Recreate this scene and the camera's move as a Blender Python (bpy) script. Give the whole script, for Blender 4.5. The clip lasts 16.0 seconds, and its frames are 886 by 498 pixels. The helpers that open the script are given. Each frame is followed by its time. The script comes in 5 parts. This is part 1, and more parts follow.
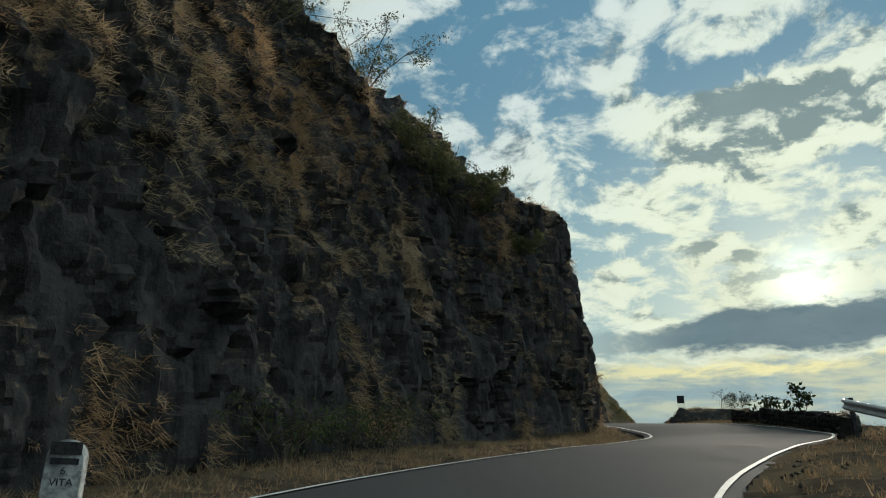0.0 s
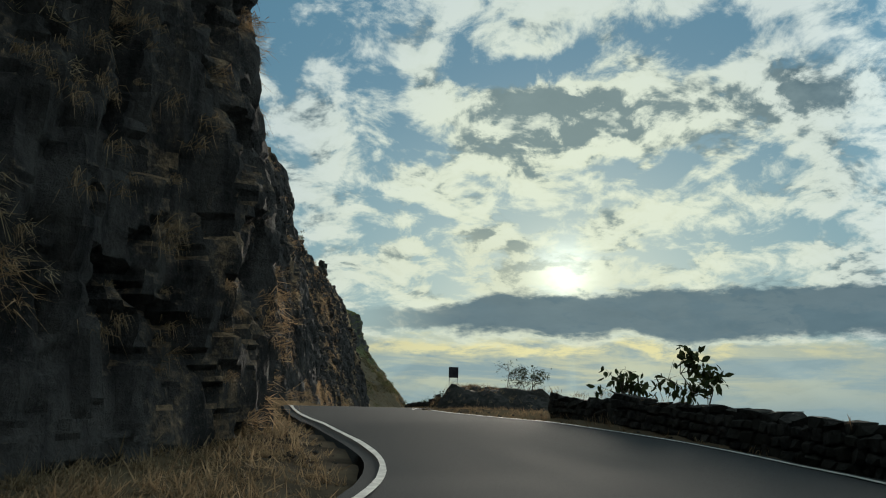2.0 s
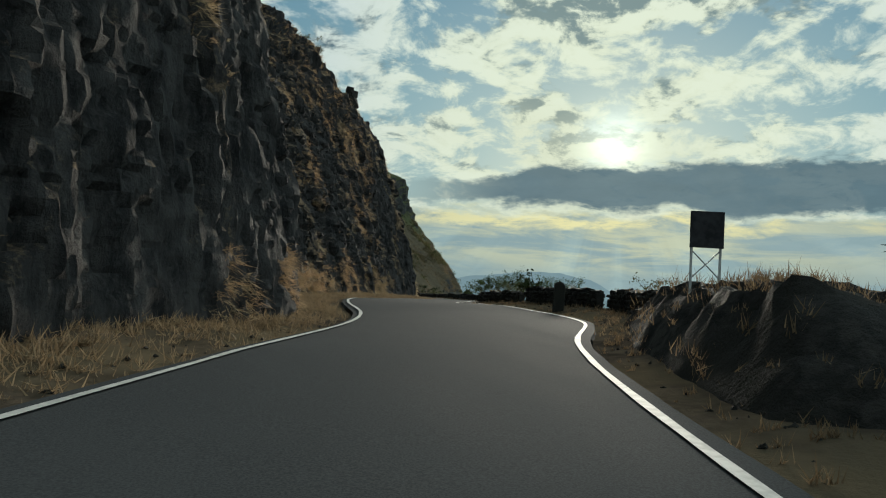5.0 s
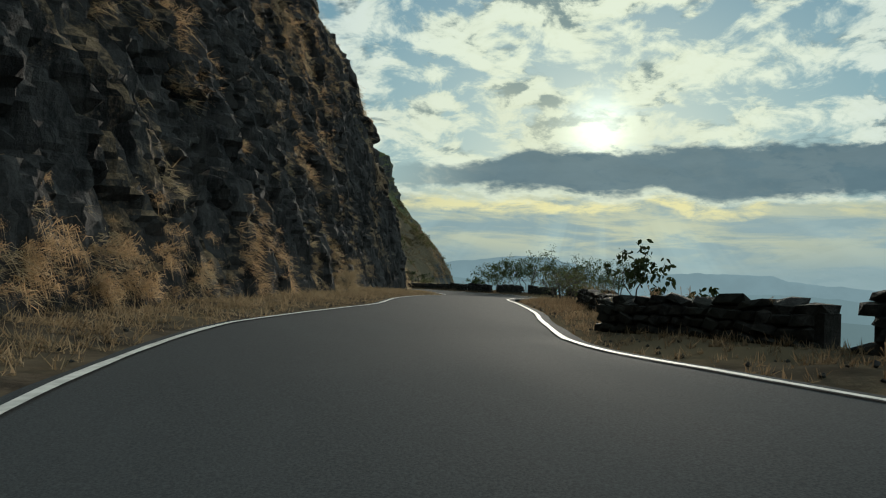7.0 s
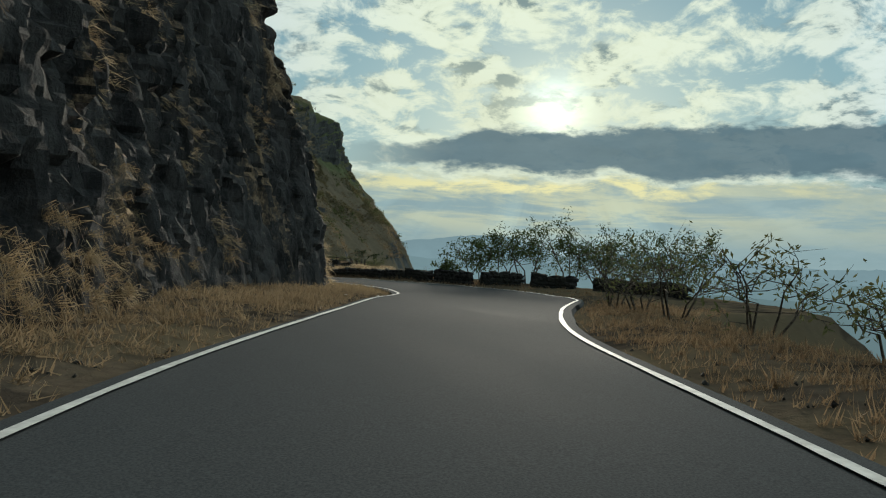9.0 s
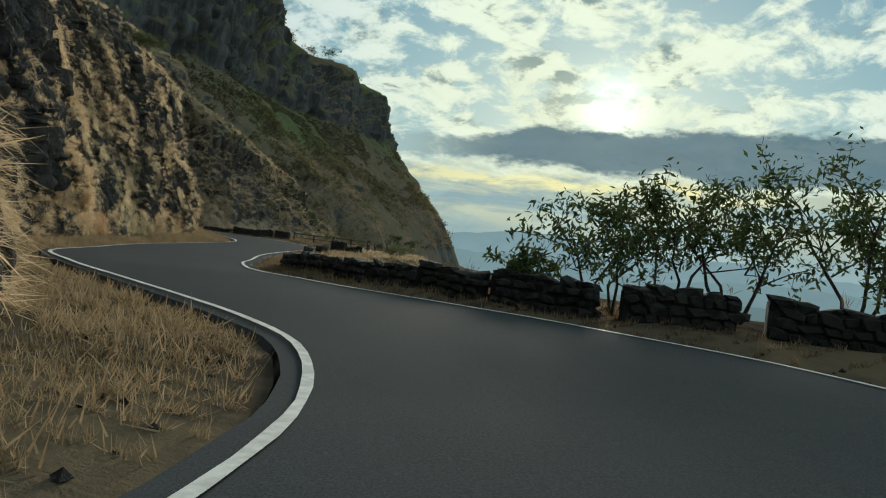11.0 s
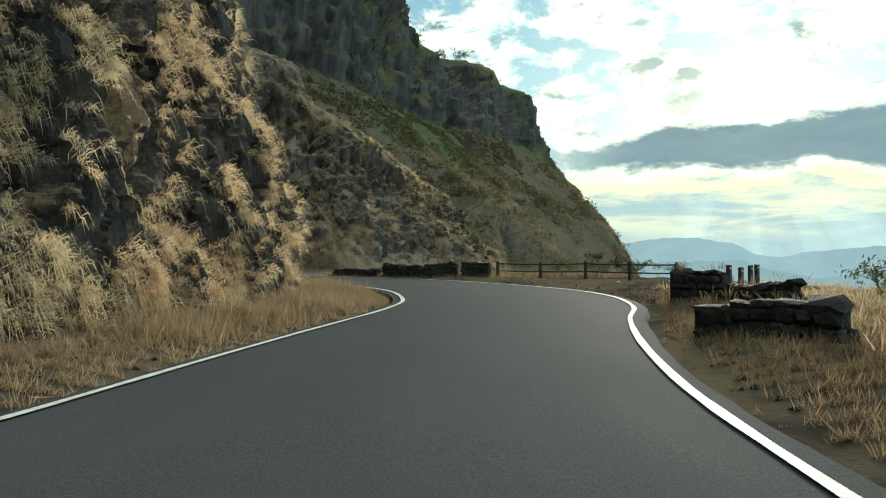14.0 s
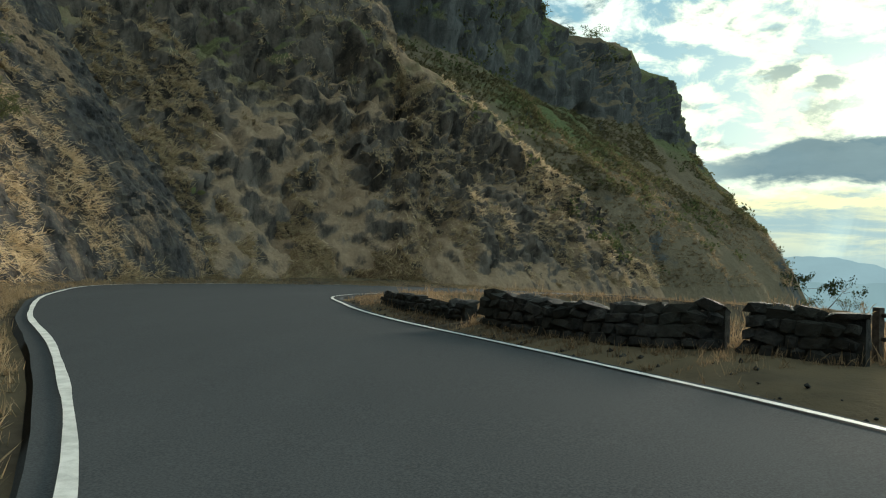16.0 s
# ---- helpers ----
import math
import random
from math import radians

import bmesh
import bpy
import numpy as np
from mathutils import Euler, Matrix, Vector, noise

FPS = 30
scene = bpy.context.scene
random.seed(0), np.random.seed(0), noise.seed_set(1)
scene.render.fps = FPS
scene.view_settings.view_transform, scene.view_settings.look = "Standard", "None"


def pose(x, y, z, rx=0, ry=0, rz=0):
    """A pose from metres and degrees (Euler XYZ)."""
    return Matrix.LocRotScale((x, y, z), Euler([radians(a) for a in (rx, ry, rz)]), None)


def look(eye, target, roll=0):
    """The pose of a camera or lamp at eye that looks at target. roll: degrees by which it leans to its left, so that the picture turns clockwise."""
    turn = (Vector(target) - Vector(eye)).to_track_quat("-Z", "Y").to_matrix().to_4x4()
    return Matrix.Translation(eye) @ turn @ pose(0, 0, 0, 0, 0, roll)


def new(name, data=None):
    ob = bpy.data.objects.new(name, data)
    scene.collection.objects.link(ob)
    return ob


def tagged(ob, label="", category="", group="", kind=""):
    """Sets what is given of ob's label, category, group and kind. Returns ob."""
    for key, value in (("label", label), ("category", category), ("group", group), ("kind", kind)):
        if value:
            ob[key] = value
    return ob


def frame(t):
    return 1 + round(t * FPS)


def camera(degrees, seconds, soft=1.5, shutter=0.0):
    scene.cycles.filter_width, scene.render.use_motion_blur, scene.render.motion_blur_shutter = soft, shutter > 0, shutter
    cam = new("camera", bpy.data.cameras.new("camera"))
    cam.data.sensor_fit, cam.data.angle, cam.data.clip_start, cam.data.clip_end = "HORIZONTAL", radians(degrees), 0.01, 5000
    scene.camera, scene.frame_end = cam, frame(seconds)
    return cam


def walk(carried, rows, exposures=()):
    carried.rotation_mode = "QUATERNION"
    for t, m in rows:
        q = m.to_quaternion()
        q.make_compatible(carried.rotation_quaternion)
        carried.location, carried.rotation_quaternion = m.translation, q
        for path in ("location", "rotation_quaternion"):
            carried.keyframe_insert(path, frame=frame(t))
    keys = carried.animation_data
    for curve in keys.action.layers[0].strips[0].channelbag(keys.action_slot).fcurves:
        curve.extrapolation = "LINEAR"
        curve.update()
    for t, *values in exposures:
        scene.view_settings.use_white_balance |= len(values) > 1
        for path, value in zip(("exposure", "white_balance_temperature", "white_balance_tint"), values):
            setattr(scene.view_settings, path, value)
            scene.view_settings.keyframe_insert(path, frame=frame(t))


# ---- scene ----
cam = camera(64.4, 16.0, soft=1.1)
# seconds, place, tilt, lean, turn
PATH = [
    (0.0, 0.00, -0.00, 0.00, 105.75, -0.24, -0.14),
    (0.5, 0.83, 5.02, 0.25, 105.69, 0.08, -3.12),
    (1.0, 2.14, 9.77, 0.54, 105.68, -0.07, -7.94),
    (1.5, 4.16, 14.98, 0.86, 105.23, -0.76, -13.83),
    (2.0, 6.02, 19.49, 1.12, 103.69, -2.06, -18.34),
    (2.5, 7.57, 23.65, 1.29, 100.99, -3.39, -19.87),
    (3.0, 9.08, 28.25, 1.51, 97.99, -4.00, -17.95),
    (3.5, 10.15, 32.78, 1.93, 95.69, -3.96, -14.63),
    (3.7, 10.37, 34.72, 2.09, 95.09, -3.44, -13.16),
    (4.6, 11.67, 44.16, 2.55, 93.74, -3.42, -14.23),
    (5.8, 14.44, 58.64, 2.79, 91.95, -3.40, -15.65),
    (6.0, 15.05, 61.19, 2.80, 91.85, -3.69, -15.92),
    (6.5, 16.32, 67.22, 2.76, 91.84, -3.59, -16.02),
    (7.0, 17.49, 73.33, 2.80, 91.95, -2.63, -15.92),
    (7.5, 18.67, 79.36, 2.97, 91.88, -2.18, -16.61),
    (8.0, 20.28, 84.94, 2.99, 91.53, -1.74, -18.04),
    (8.2, 21.08, 87.15, 2.96, 91.16, -1.52, -18.61),
    (9.2, 25.13, 98.54, 2.84, 90.28, -3.03, -19.79),
    (10.3, 29.49, 111.26, 2.64, 89.31, -4.68, -21.09),
    (10.5, 30.26, 113.57, 2.57, 89.29, -5.30, -19.98),
    (11.0, 31.95, 119.49, 2.41, 89.55, -6.17, -15.64),
    (11.5, 32.94, 125.13, 2.27, 89.60, -5.53, -9.40),
    (12.0, 32.73, 130.85, 2.35, 89.87, -4.06, -2.91),
    (12.5, 31.43, 136.57, 2.33, 90.44, -1.68, 2.46),
    (13.0, 30.54, 142.27, 2.15, 90.37, 0.65, 2.22),
    (13.5, 30.48, 148.48, 2.02, 90.66, 1.35, -1.23),
    (14.0, 30.85, 154.85, 2.00, 90.95, 0.23, -4.62),
    (14.5, 31.41, 161.16, 1.94, 91.04, -1.46, -6.28),
    (15.0, 31.84, 167.51, 1.99, 91.01, -2.66, -5.29),
    (15.5, 31.76, 173.89, 2.12, 91.12, -2.81, -1.44),
    (16.0, 30.94, 179.78, 2.31, 91.44, -2.10, 4.43),
]
walk(cam, [(t, pose(x, y, z, rx, ry, rz)) for t, x, y, z, rx, ry, rz in PATH],
     exposures=[(0.0, -0.1, 6300, 9), (1.5, -0.25, 6300, 9), (2.5, -0.25, 6300, 9), (3.5, -0.24, 6280, 8), (5.8, -0.18, 6250, 7), (8.0, -0.17, 6250, 7),
                (10.5, -0.05, 6250, 6), (11.5, 0.1, 6250, 5), (12.0, 0.35, 6280, 4), (13.0, 0.82, 6300, 4), (14.5, 0.62, 6320, 4), (16.0, 0.5, 6330, 4)])

# ---- world and sun ----
SUN_AZ, SUN_EL = 28.0, 12.0          # degrees right of +y, above the horizon
SUN_DIR = Vector((math.sin(radians(SUN_AZ)) * math.cos(radians(SUN_EL)),
                  math.cos(radians(SUN_AZ)) * math.cos(radians(SUN_EL)), math.sin(radians(SUN_EL))))


class Nodes:
    """Short hand for building node trees."""

    def __init__(self, tree):
        self.tree = tree
        tree.nodes.clear()

    def n(self, kind, **ins):
        node = self.tree.nodes.new(kind)
        for key, value in ins.items():
            self.put(node, key, value)
        return node

    def put(self, node, key, value):
        key = int(key[1:]) if key[0] == "i" and key[1:].isdigit() else key.replace("_", " ")
        sock = node.inputs[key]
        if hasattr(value, "links"):
            self.tree.links.new(value, sock)
        else:
            sock.default_value = value

    def math(self, op, a, b=0.0, clamp=False):
        node = self.n("ShaderNodeMath", i0=a, i1=b)
        node.operation, node.use_clamp = op, clamp
        return node.outputs[0]

    def vmath(self, op, a, b=(0, 0, 0), out=0):
        node = self.n("ShaderNodeVectorMath", i0=a, i1=b)
        node.operation = op
        return node.outputs[out]

    def mix(self, fac, a, b, blend="MIX"):
        node = self.tree.nodes.new("ShaderNodeMix")
        node.data_type, node.blend_type = "RGBA", blend
        for k, v in ((0, fac), (6, a), (7, b)):
            if hasattr(v, "links"):
                self.tree.links.new(v, node.inputs[k])
            else:
                node.inputs[k].default_value = v if k == 0 or len(v) == 4 else (*v, 1)
        return node.outputs[2]

    def step(self, x, lo, hi, a=0.0, b=1.0):
        node = self.n("ShaderNodeMapRange", i0=x, i1=lo, i2=hi, i3=a, i4=b)
        node.interpolation_type = "SMOOTHSTEP"
        return node.outputs[0]

    def noise(self, vec, scale, detail=5.0, rough=0.55, warp=0.0):
        node = self.n("ShaderNodeTexNoise", Vector=vec, Scale=scale, Detail=detail, Roughness=rough, Distortion=warp)
        return node.outputs["Fac"]


def build_world():
    world = bpy.data.worlds.new("sky")
    scene.world = world
    world.use_nodes = True
    g = Nodes(world.node_tree)
    sky = g.n("ShaderNodeTexSky")
    sky.sky_type, sky.sun_disc = "NISHITA", False
    sky.sun_elevation, sky.sun_rotation = radians(SUN_EL), radians(SUN_AZ)
    sky.air_density, sky.dust_density = 1.0, 1.5
    co = g.n("ShaderNodeTexCoord").outputs["Generated"]
    sep = g.n("ShaderNodeSeparateXYZ", i0=co)
    x, y, z = sep.outputs
    el = g.math("MULTIPLY", g.math("ARCSINE", z), 57.2958)
    az = g.math("MULTIPLY", g.math("ARCTAN2", x, y), 57.2958)
    # a flat cloud deck seen in perspective
    den = g.math("ADD", g.math("MAXIMUM", z, 0.0), 0.34)
    comb = g.n("ShaderNodeCombineXYZ", i0=g.math("DIVIDE", x, den), i1=g.math("DIVIDE", y, den), i2=3.7)
    deck = comb.outputs[0]
    toward = g.vmath("ADD", deck, (0.055 * SUN_DIR[0], 0.055 * SUN_DIR[1], 0.0))

    # the larger cloud masses (+) and blue gaps (-): azimuth, height, half width, half height, weight
    wa = g.math("ADD", az, g.math("MULTIPLY", g.math("SUBTRACT", g.noise(deck, 4.0, 5.0, 0.6), 0.5), 14.0))
    we = g.math("ADD", el, g.math("MULTIPLY", g.math("SUBTRACT", g.noise(g.vmath("ADD", deck, (5.0, 3.0, 1.0)), 5.0, 5.0, 0.6), 0.5), 7.0))
    bias = 0.0
    for a0, e0, ha, he, weight in ((25, 24.4, 5.5, 2.8, 0.22), (33.5, 24.0, 6, 3.0, 0.22), (46, 24.3, 4.5, 2, 0.2), (21.3, 14.4, 3.2, 0.9, 0.2),
                                   (38, 19.2, 6, 1.5, -0.22), (17, 21.0, 2.6, 1.0, -0.13), (25, 28.6, 7, 1.3, -0.15), (40, 30, 5, 1.8, -0.17),
                                   (12, 27, 2.4, 3, -0.12), (29, 16.2, 9, 1.3, 0.05), (13, 15.2, 3.5, 0.8, -0.1), (35, 33, 9, 2, 0.08),
                                   (43, 15.6, 5, 1.6, -0.13), (33, 13.6, 3, 0.6, -0.1)):
        da = g.math("MULTIPLY", g.math("SUBTRACT", wa, a0), 1.0 / ha)
        de = g.math("MULTIPLY", g.math("SUBTRACT", we, e0), 1.0 / he)
        far = g.math("ADD", g.math("MULTIPLY", da, da), g.math("MULTIPLY", de, de))
        bias = g.math("ADD", bias, g.math("MULTIPLY", g.math("EXPONENT", g.math("MULTIPLY", far, -0.8)), weight))

    def density(v):
        big = g.noise(v, 1.6, 2.0, 0.5, 0.2)
        mid = g.noise(v, 8.0, 12.0, 0.62, 0.3)
        return mid, g.math("ADD", g.math("ADD", g.math("MULTIPLY", big, 0.25), 0.075), g.math("ADD", mid, bias))
    puff, dens = density(deck)
    lit = g.math("SUBTRACT", dens, density(toward)[1])
    cover = g.step(dens, 0.60, 0.75)
    mass = g.math("SUBTRACT", dens, g.math("MULTIPLY", g.math("SUBTRACT", puff, 0.5), 0.4))
    thick = g.step(g.math("ADD", mass, g.math("MULTIPLY", lit, -1.6)), 0.725, 0.93)
    rim = g.step(lit, 0.0, 0.10)
    sun = g.vmath("DOT_PRODUCT", co, tuple(SUN_DIR), out=1)
    near = g.step(sun, 0.90, 1.0)
    blue = g.mix(g.step(el, 10.0, 30.0), (0.34, 0.52, 0.57, 1), (0.20, 0.36, 0.47, 1))
    blue = g.mix(0.85, g.vmath("MULTIPLY", sky.outputs[0], (0.10, 0.10, 0.10)), blue)
    white = g.mix(near, (0.98, 0.97, 0.88, 1), (1.22, 1.14, 0.86, 1))
    shadow = g.step(g.noise(g.vmath("ADD", deck, (2.0, 7.0, 0.0)), 12.0, 8.0, 0.62), 0.32, 0.68)
    grey = g.mix(near, g.mix(shadow, (0.165, 0.225, 0.255, 1), (0.33, 0.39, 0.40, 1)), (0.38, 0.43, 0.40, 1))
    cloud = g.mix(thick, white, grey)
    cloud = g.mix(g.math("MULTIPLY", rim, 0.6), cloud, g.mix(near, (1.05, 1.03, 0.95, 1), (1.3, 1.22, 0.95, 1)))
    col = g.mix(cover, blue, cloud)
    # cream light in the thin cloud round the sun
    sa = g.math("MULTIPLY", g.math("SUBTRACT", wa, 24.0), 1.0 / 11.0)
    se = g.math("MULTIPLY", g.math("SUBTRACT", we, 11.8), 1.0 / 3.4)
    cream = g.math("EXPONENT", g.math("MULTIPLY", g.math("ADD", g.math("MULTIPLY", sa, sa), g.math("MULTIPLY", se, se)), -1.0))
    col = g.mix(g.math("MULTIPLY", g.math("MULTIPLY", cream, cover), 0.38), col, (1.08, 0.97, 0.68, 1))
    # the long grey bank below the sun
    wob = g.math("MULTIPLY", g.math("SUBTRACT", g.noise(g.vmath("MULTIPLY", co, (1, 1, 2.6)), 8.0, 9.0, 0.62), 0.5), 4.6)
    e2 = g.math("ADD", el, wob)
    top = g.math("ADD", 8.9, g.math("MULTIPLY", g.step(az, 18.0, 24.0), 1.7))
    band = g.math("MULTIPLY", g.step(e2, 6.5, 7.3), g.math("SUBTRACT", 1.0, g.step(g.math("SUBTRACT", e2, top), -0.35, 0.3)))
    band = g.math("MULTIPLY", band, g.step(az, 8.0, 20.0))
    bandcol = g.mix(g.noise(g.vmath("MULTIPLY", co, (1, 1, 3.0)), 14.0, 7.0, 0.62), (0.13, 0.185, 0.215, 1), (0.235, 0.30, 0.33, 1))
    col = g.mix(g.math("MULTIPLY", band, 0.93), col, bandcol)
    # pale haze low down, with warm broken streaks under the bank
    low = g.math("SUBTRACT", 1.0, g.step(e2, 5.9, 6.9))
    sv = g.vmath("MULTIPLY", co, (1, 1, 6.0))
    streak = g.step(g.noise(sv, 6.5, 9.0, 0.62, 0.4), 0.40, 0.60)
    bright = g.step(g.noise(g.vmath("MULTIPLY", co, (1, 1, 4.0)), 10.0, 8.0, 0.65, 0.3), 0.42, 0.62)
    warm = g.mix(g.step(sun, 0.93, 0.995), (0.86, 0.77, 0.52, 1), (1.32, 1.08, 0.58, 1))
    under = g.math("MULTIPLY", g.step(e2, 4.9, 5.6), bright)
    haze = g.mix(g.noise(sv, 3.0, 6.0, 0.6), (0.34, 0.43, 0.45, 1), (0.52, 0.59, 0.57, 1))
    haze = g.mix(g.math("MULTIPLY", g.math("MULTIPLY", streak, g.step(el, 0.5, 3.5)), 0.45), haze, warm)
    lowcol = g.mix(under, haze, warm)
    col = g.mix(g.math("MULTIPLY", low, 0.95), col, lowcol)
    # faint shafts of light fanning down through the haze
    fan = g.math("ARCTAN2", g.math("SUBTRACT", az, SUN_AZ), g.math("SUBTRACT", 14.0, el))
    shaft = g.step(g.noise(g.n("ShaderNodeCombineXYZ", i0=fan, i1=2.0, i2=7.0).outputs[0], 5.5, 3.0, 0.55), 0.45, 0.66)
    shaft = g.math("MULTIPLY", g.math("MULTIPLY", shaft, g.math("SUBTRACT", 1.0, g.step(el, 3.0, 6.5))), g.step(sun, 0.90, 0.985))
    col = g.mix(1.0, col, g.mix(shaft, (0, 0, 0, 1), (0.09, 0.10, 0.085, 1)), "ADD")
    # glow where the sun stands behind thin cloud
    ragged = g.math("ADD", 0.2, g.math("MULTIPLY", g.noise(g.vmath("MULTIPLY", co, (1, 1, 2.5)), 26.0, 8.0, 0.65), 1.4))
    glow = g.math("POWER", g.math("MAXIMUM", sun, 0.0), 1300.0)
    glow = g.math("MULTIPLY", g.math("MULTIPLY", glow, ragged), g.math("SUBTRACT", 1.0, g.math("MULTIPLY", band, 0.93)))
    col = g.mix(1.0, col, g.mix(glow, (0, 0, 0, 1), (1.0, 0.94, 0.76, 1)), "ADD")
    # sky dimmed to the rear; added unseen bright area over the valley fills cliffs
    side = g.vmath("DOT_PRODUCT", co, (0.931, -0.05, 0.362), out=1)
    gain = g.math("ADD", g.step(side, -0.85, 0.3, 0.45, 1.0), g.math("MULTIPLY", g.step(side, 0.72, 1.0), 1.4))
    col = g.vmath("MULTIPLY", col, g.n("ShaderNodeCombineXYZ", i0=gain, i1=gain, i2=gain).outputs[0])
    col = g.vmath("MULTIPLY", col, (0.725, 0.82, 0.85))
    vivid = g.n("ShaderNodeHueSaturation", Saturation=1.1, Color=col)
    bg = g.n("ShaderNodeBackground", Color=vivid.outputs[0], Strength=1.0)
    g.n("ShaderNodeOutputWorld", Surface=bg.outputs[0])


build_world()
sun_data = bpy.data.lights.new("sun", "SUN")
sun_data.energy, sun_data.angle, sun_data.color = 5.0, radians(12), (1.0, 0.89, 0.73)
sun_lamp = new("sun", sun_data)
sun_lamp.matrix_world = look(SUN_DIR * 300, (0, 0, 0))


# ---- materials ----
def material(name, build, rough=0.9, spec=0.3):
    m = bpy.data.materials.new(name)
    m.use_nodes = True
    g = Nodes(m.node_tree)
    col, height, dist, *rest = build(g)
    bsdf = g.n("ShaderNodeBsdfPrincipled", Base_Color=col, Roughness=rest[0] if rest else rough)
    bsdf.inputs["Specular IOR Level"].default_value = spec
    if height is not None:
        bump = g.n("ShaderNodeBump", Height=height, Strength=1.0, Distance=dist)
        g.put(bsdf, "Normal", bump.outputs[0])
    g.n("ShaderNodeOutputMaterial", Surface=bsdf.outputs[0])
    return m


def place_of(g):
    return g.n("ShaderNodeNewGeometry").outputs["Position"]


def rock_mat(name, dark, light, earth, grassy, size=1.0, green=None, green_from=-50.0, stretch=0.28, lie=0.9):
    def build(g):
        p = g.vmath("MULTIPLY", place_of(g), (size, size, size))
        up = g.n("ShaderNodeSeparateXYZ", i0=g.n("ShaderNodeNewGeometry").outputs["Normal"]).outputs[2]
        streaks = g.vmath("MULTIPLY", p, (1, 1, stretch))
        a = g.noise(streaks, 0.4, 6, 0.6, 0.4)
        b = g.noise(streaks, 2.2, 8, 0.65)
        c = g.noise(p, 9.0, 6, 0.7)
        col = g.mix(g.step(b, 0.35, 0.65), dark, light)
        col = g.mix(g.math("MULTIPLY", g.step(c, 0.5, 0.75), 0.4), col, tuple(v * 1.5 for v in light))
        soil = g.step(g.math("ADD", g.math("ADD", a, g.math("MULTIPLY", up, lie if green else 0.12)), g.math("MULTIPLY", c, 0.12 if green else 0.22)), 0.66 - grassy, 0.80 - grassy)
        if not green:      # lighter earthy brown mixed in past y 132, to make this stretch brighter
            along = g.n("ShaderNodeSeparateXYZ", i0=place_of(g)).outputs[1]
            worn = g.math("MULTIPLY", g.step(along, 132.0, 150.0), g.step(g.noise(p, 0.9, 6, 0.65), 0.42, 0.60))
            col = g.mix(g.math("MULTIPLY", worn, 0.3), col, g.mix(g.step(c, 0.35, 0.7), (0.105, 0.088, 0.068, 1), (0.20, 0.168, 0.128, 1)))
        straw = g.mix(g.step(c, 0.35, 0.7), earth, tuple(min(1, v * (1.35 if green else 1.8)) for v in earth))
        if green:
            leafy = g.step(g.math("ADD", g.noise(p, 0.16, 5, 0.6), g.math("MULTIPLY", c, 0.1)), 0.48, 0.64)
            high = g.n("ShaderNodeSeparateXYZ", i0=place_of(g)).outputs[2]
            leafy = g.math("MULTIPLY", leafy, g.step(high, green_from, green_from + 9.0))
            straw = g.mix(leafy, straw, g.mix(g.step(c, 0.3, 0.7), green, tuple(v * 1.7 for v in green)))
        col = g.mix(g.math("MULTIPLY", soil, 0.9), col, straw)
        h = g.math("ADD", g.math("MULTIPLY", b, 0.7), g.math("MULTIPLY", c, 0.35))
        return col, h, (0.2 if not green else 0.14) / size
    return material(name, build, 0.9, 0.0 if green else 0.04)


def mottled(name, a, b, scale, bump=0.03, rough=0.9, big=None, spec=0.08):
    def build(g):
        p = place_of(g)
        n = g.noise(p, scale, 7, 0.6)
        col = g.mix(g.step(n, 0.35, 0.65), a, b)
        if big:
            col = g.mix(g.step(g.noise(p, scale * 0.12, 4, 0.6), 0.42, 0.62), col, big)
        return col, g.noise(p, scale * 3, 5, 0.7), bump
    return material(name, build, rough, spec)


def thin_mat(name, a, b, through_light, patch=0.0):
    """Leaves and grass: light also comes through them."""
    m = bpy.data.materials.new(name)
    m.use_nodes = True
    g = Nodes(m.node_tree)
    r = g.n("ShaderNodeNewGeometry").outputs["Random Per Island"]
    col = g.mix(r, a, b)
    if patch:
        col = g.mix(g.math("MULTIPLY", g.step(g.noise(place_of(g), 0.45, 4), 0.42, 0.62), patch), col, tuple(0.55 * v for v in a))
    bsdf = g.n("ShaderNodeBsdfPrincipled", Base_Color=col, Roughness=0.7)
    bsdf.inputs["Specular IOR Level"].default_value = 0.04
    thru = g.n("ShaderNodeBsdfTranslucent", Color=col)
    both = g.n("ShaderNodeMixShader", i0=through_light, i1=bsdf.outputs[0], i2=thru.outputs[0])
    g.n("ShaderNodeOutputMaterial", Surface=both.outputs[0])
    return m


def tuft_mat(name, a, b):
    return thin_mat(name, a, b, 0.4, 0.35)


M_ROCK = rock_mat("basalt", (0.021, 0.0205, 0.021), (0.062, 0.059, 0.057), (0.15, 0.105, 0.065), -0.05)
M_SLOPE = rock_mat("hillside_rock", (0.032, 0.030, 0.028), (0.132, 0.113, 0.094), (0.205, 0.148, 0.097), 0.012, 0.45, (0.072, 0.082, 0.036), 12.0, 0.35, 0.30)
M_RANGE = rock_mat("mountain_rock", (0.048, 0.050, 0.050), (0.100, 0.102, 0.098), (0.118, 0.096, 0.064), -0.09, 0.22, (0.072, 0.084, 0.038), 17.0, 0.16, 0.75)
M_EARTH = mottled("dry_earth", (0.042, 0.035, 0.028), (0.090, 0.072, 0.053), 1.6, 0.04, big=(0.11, 0.087, 0.056), spec=0.0)
M_STRAW = tuft_mat("dry_grass", (0.49, 0.345, 0.195), (0.80, 0.64, 0.42))
M_WALL = mottled("parapet_stone", (0.016, 0.016, 0.016), (0.048, 0.046, 0.042), 4.0, 0.06, big=(0.026, 0.025, 0.022))
M_PAINT = mottled("road_paint", (0.40, 0.40, 0.38), (0.56, 0.56, 0.53), 6.0, 0.004, 0.7)


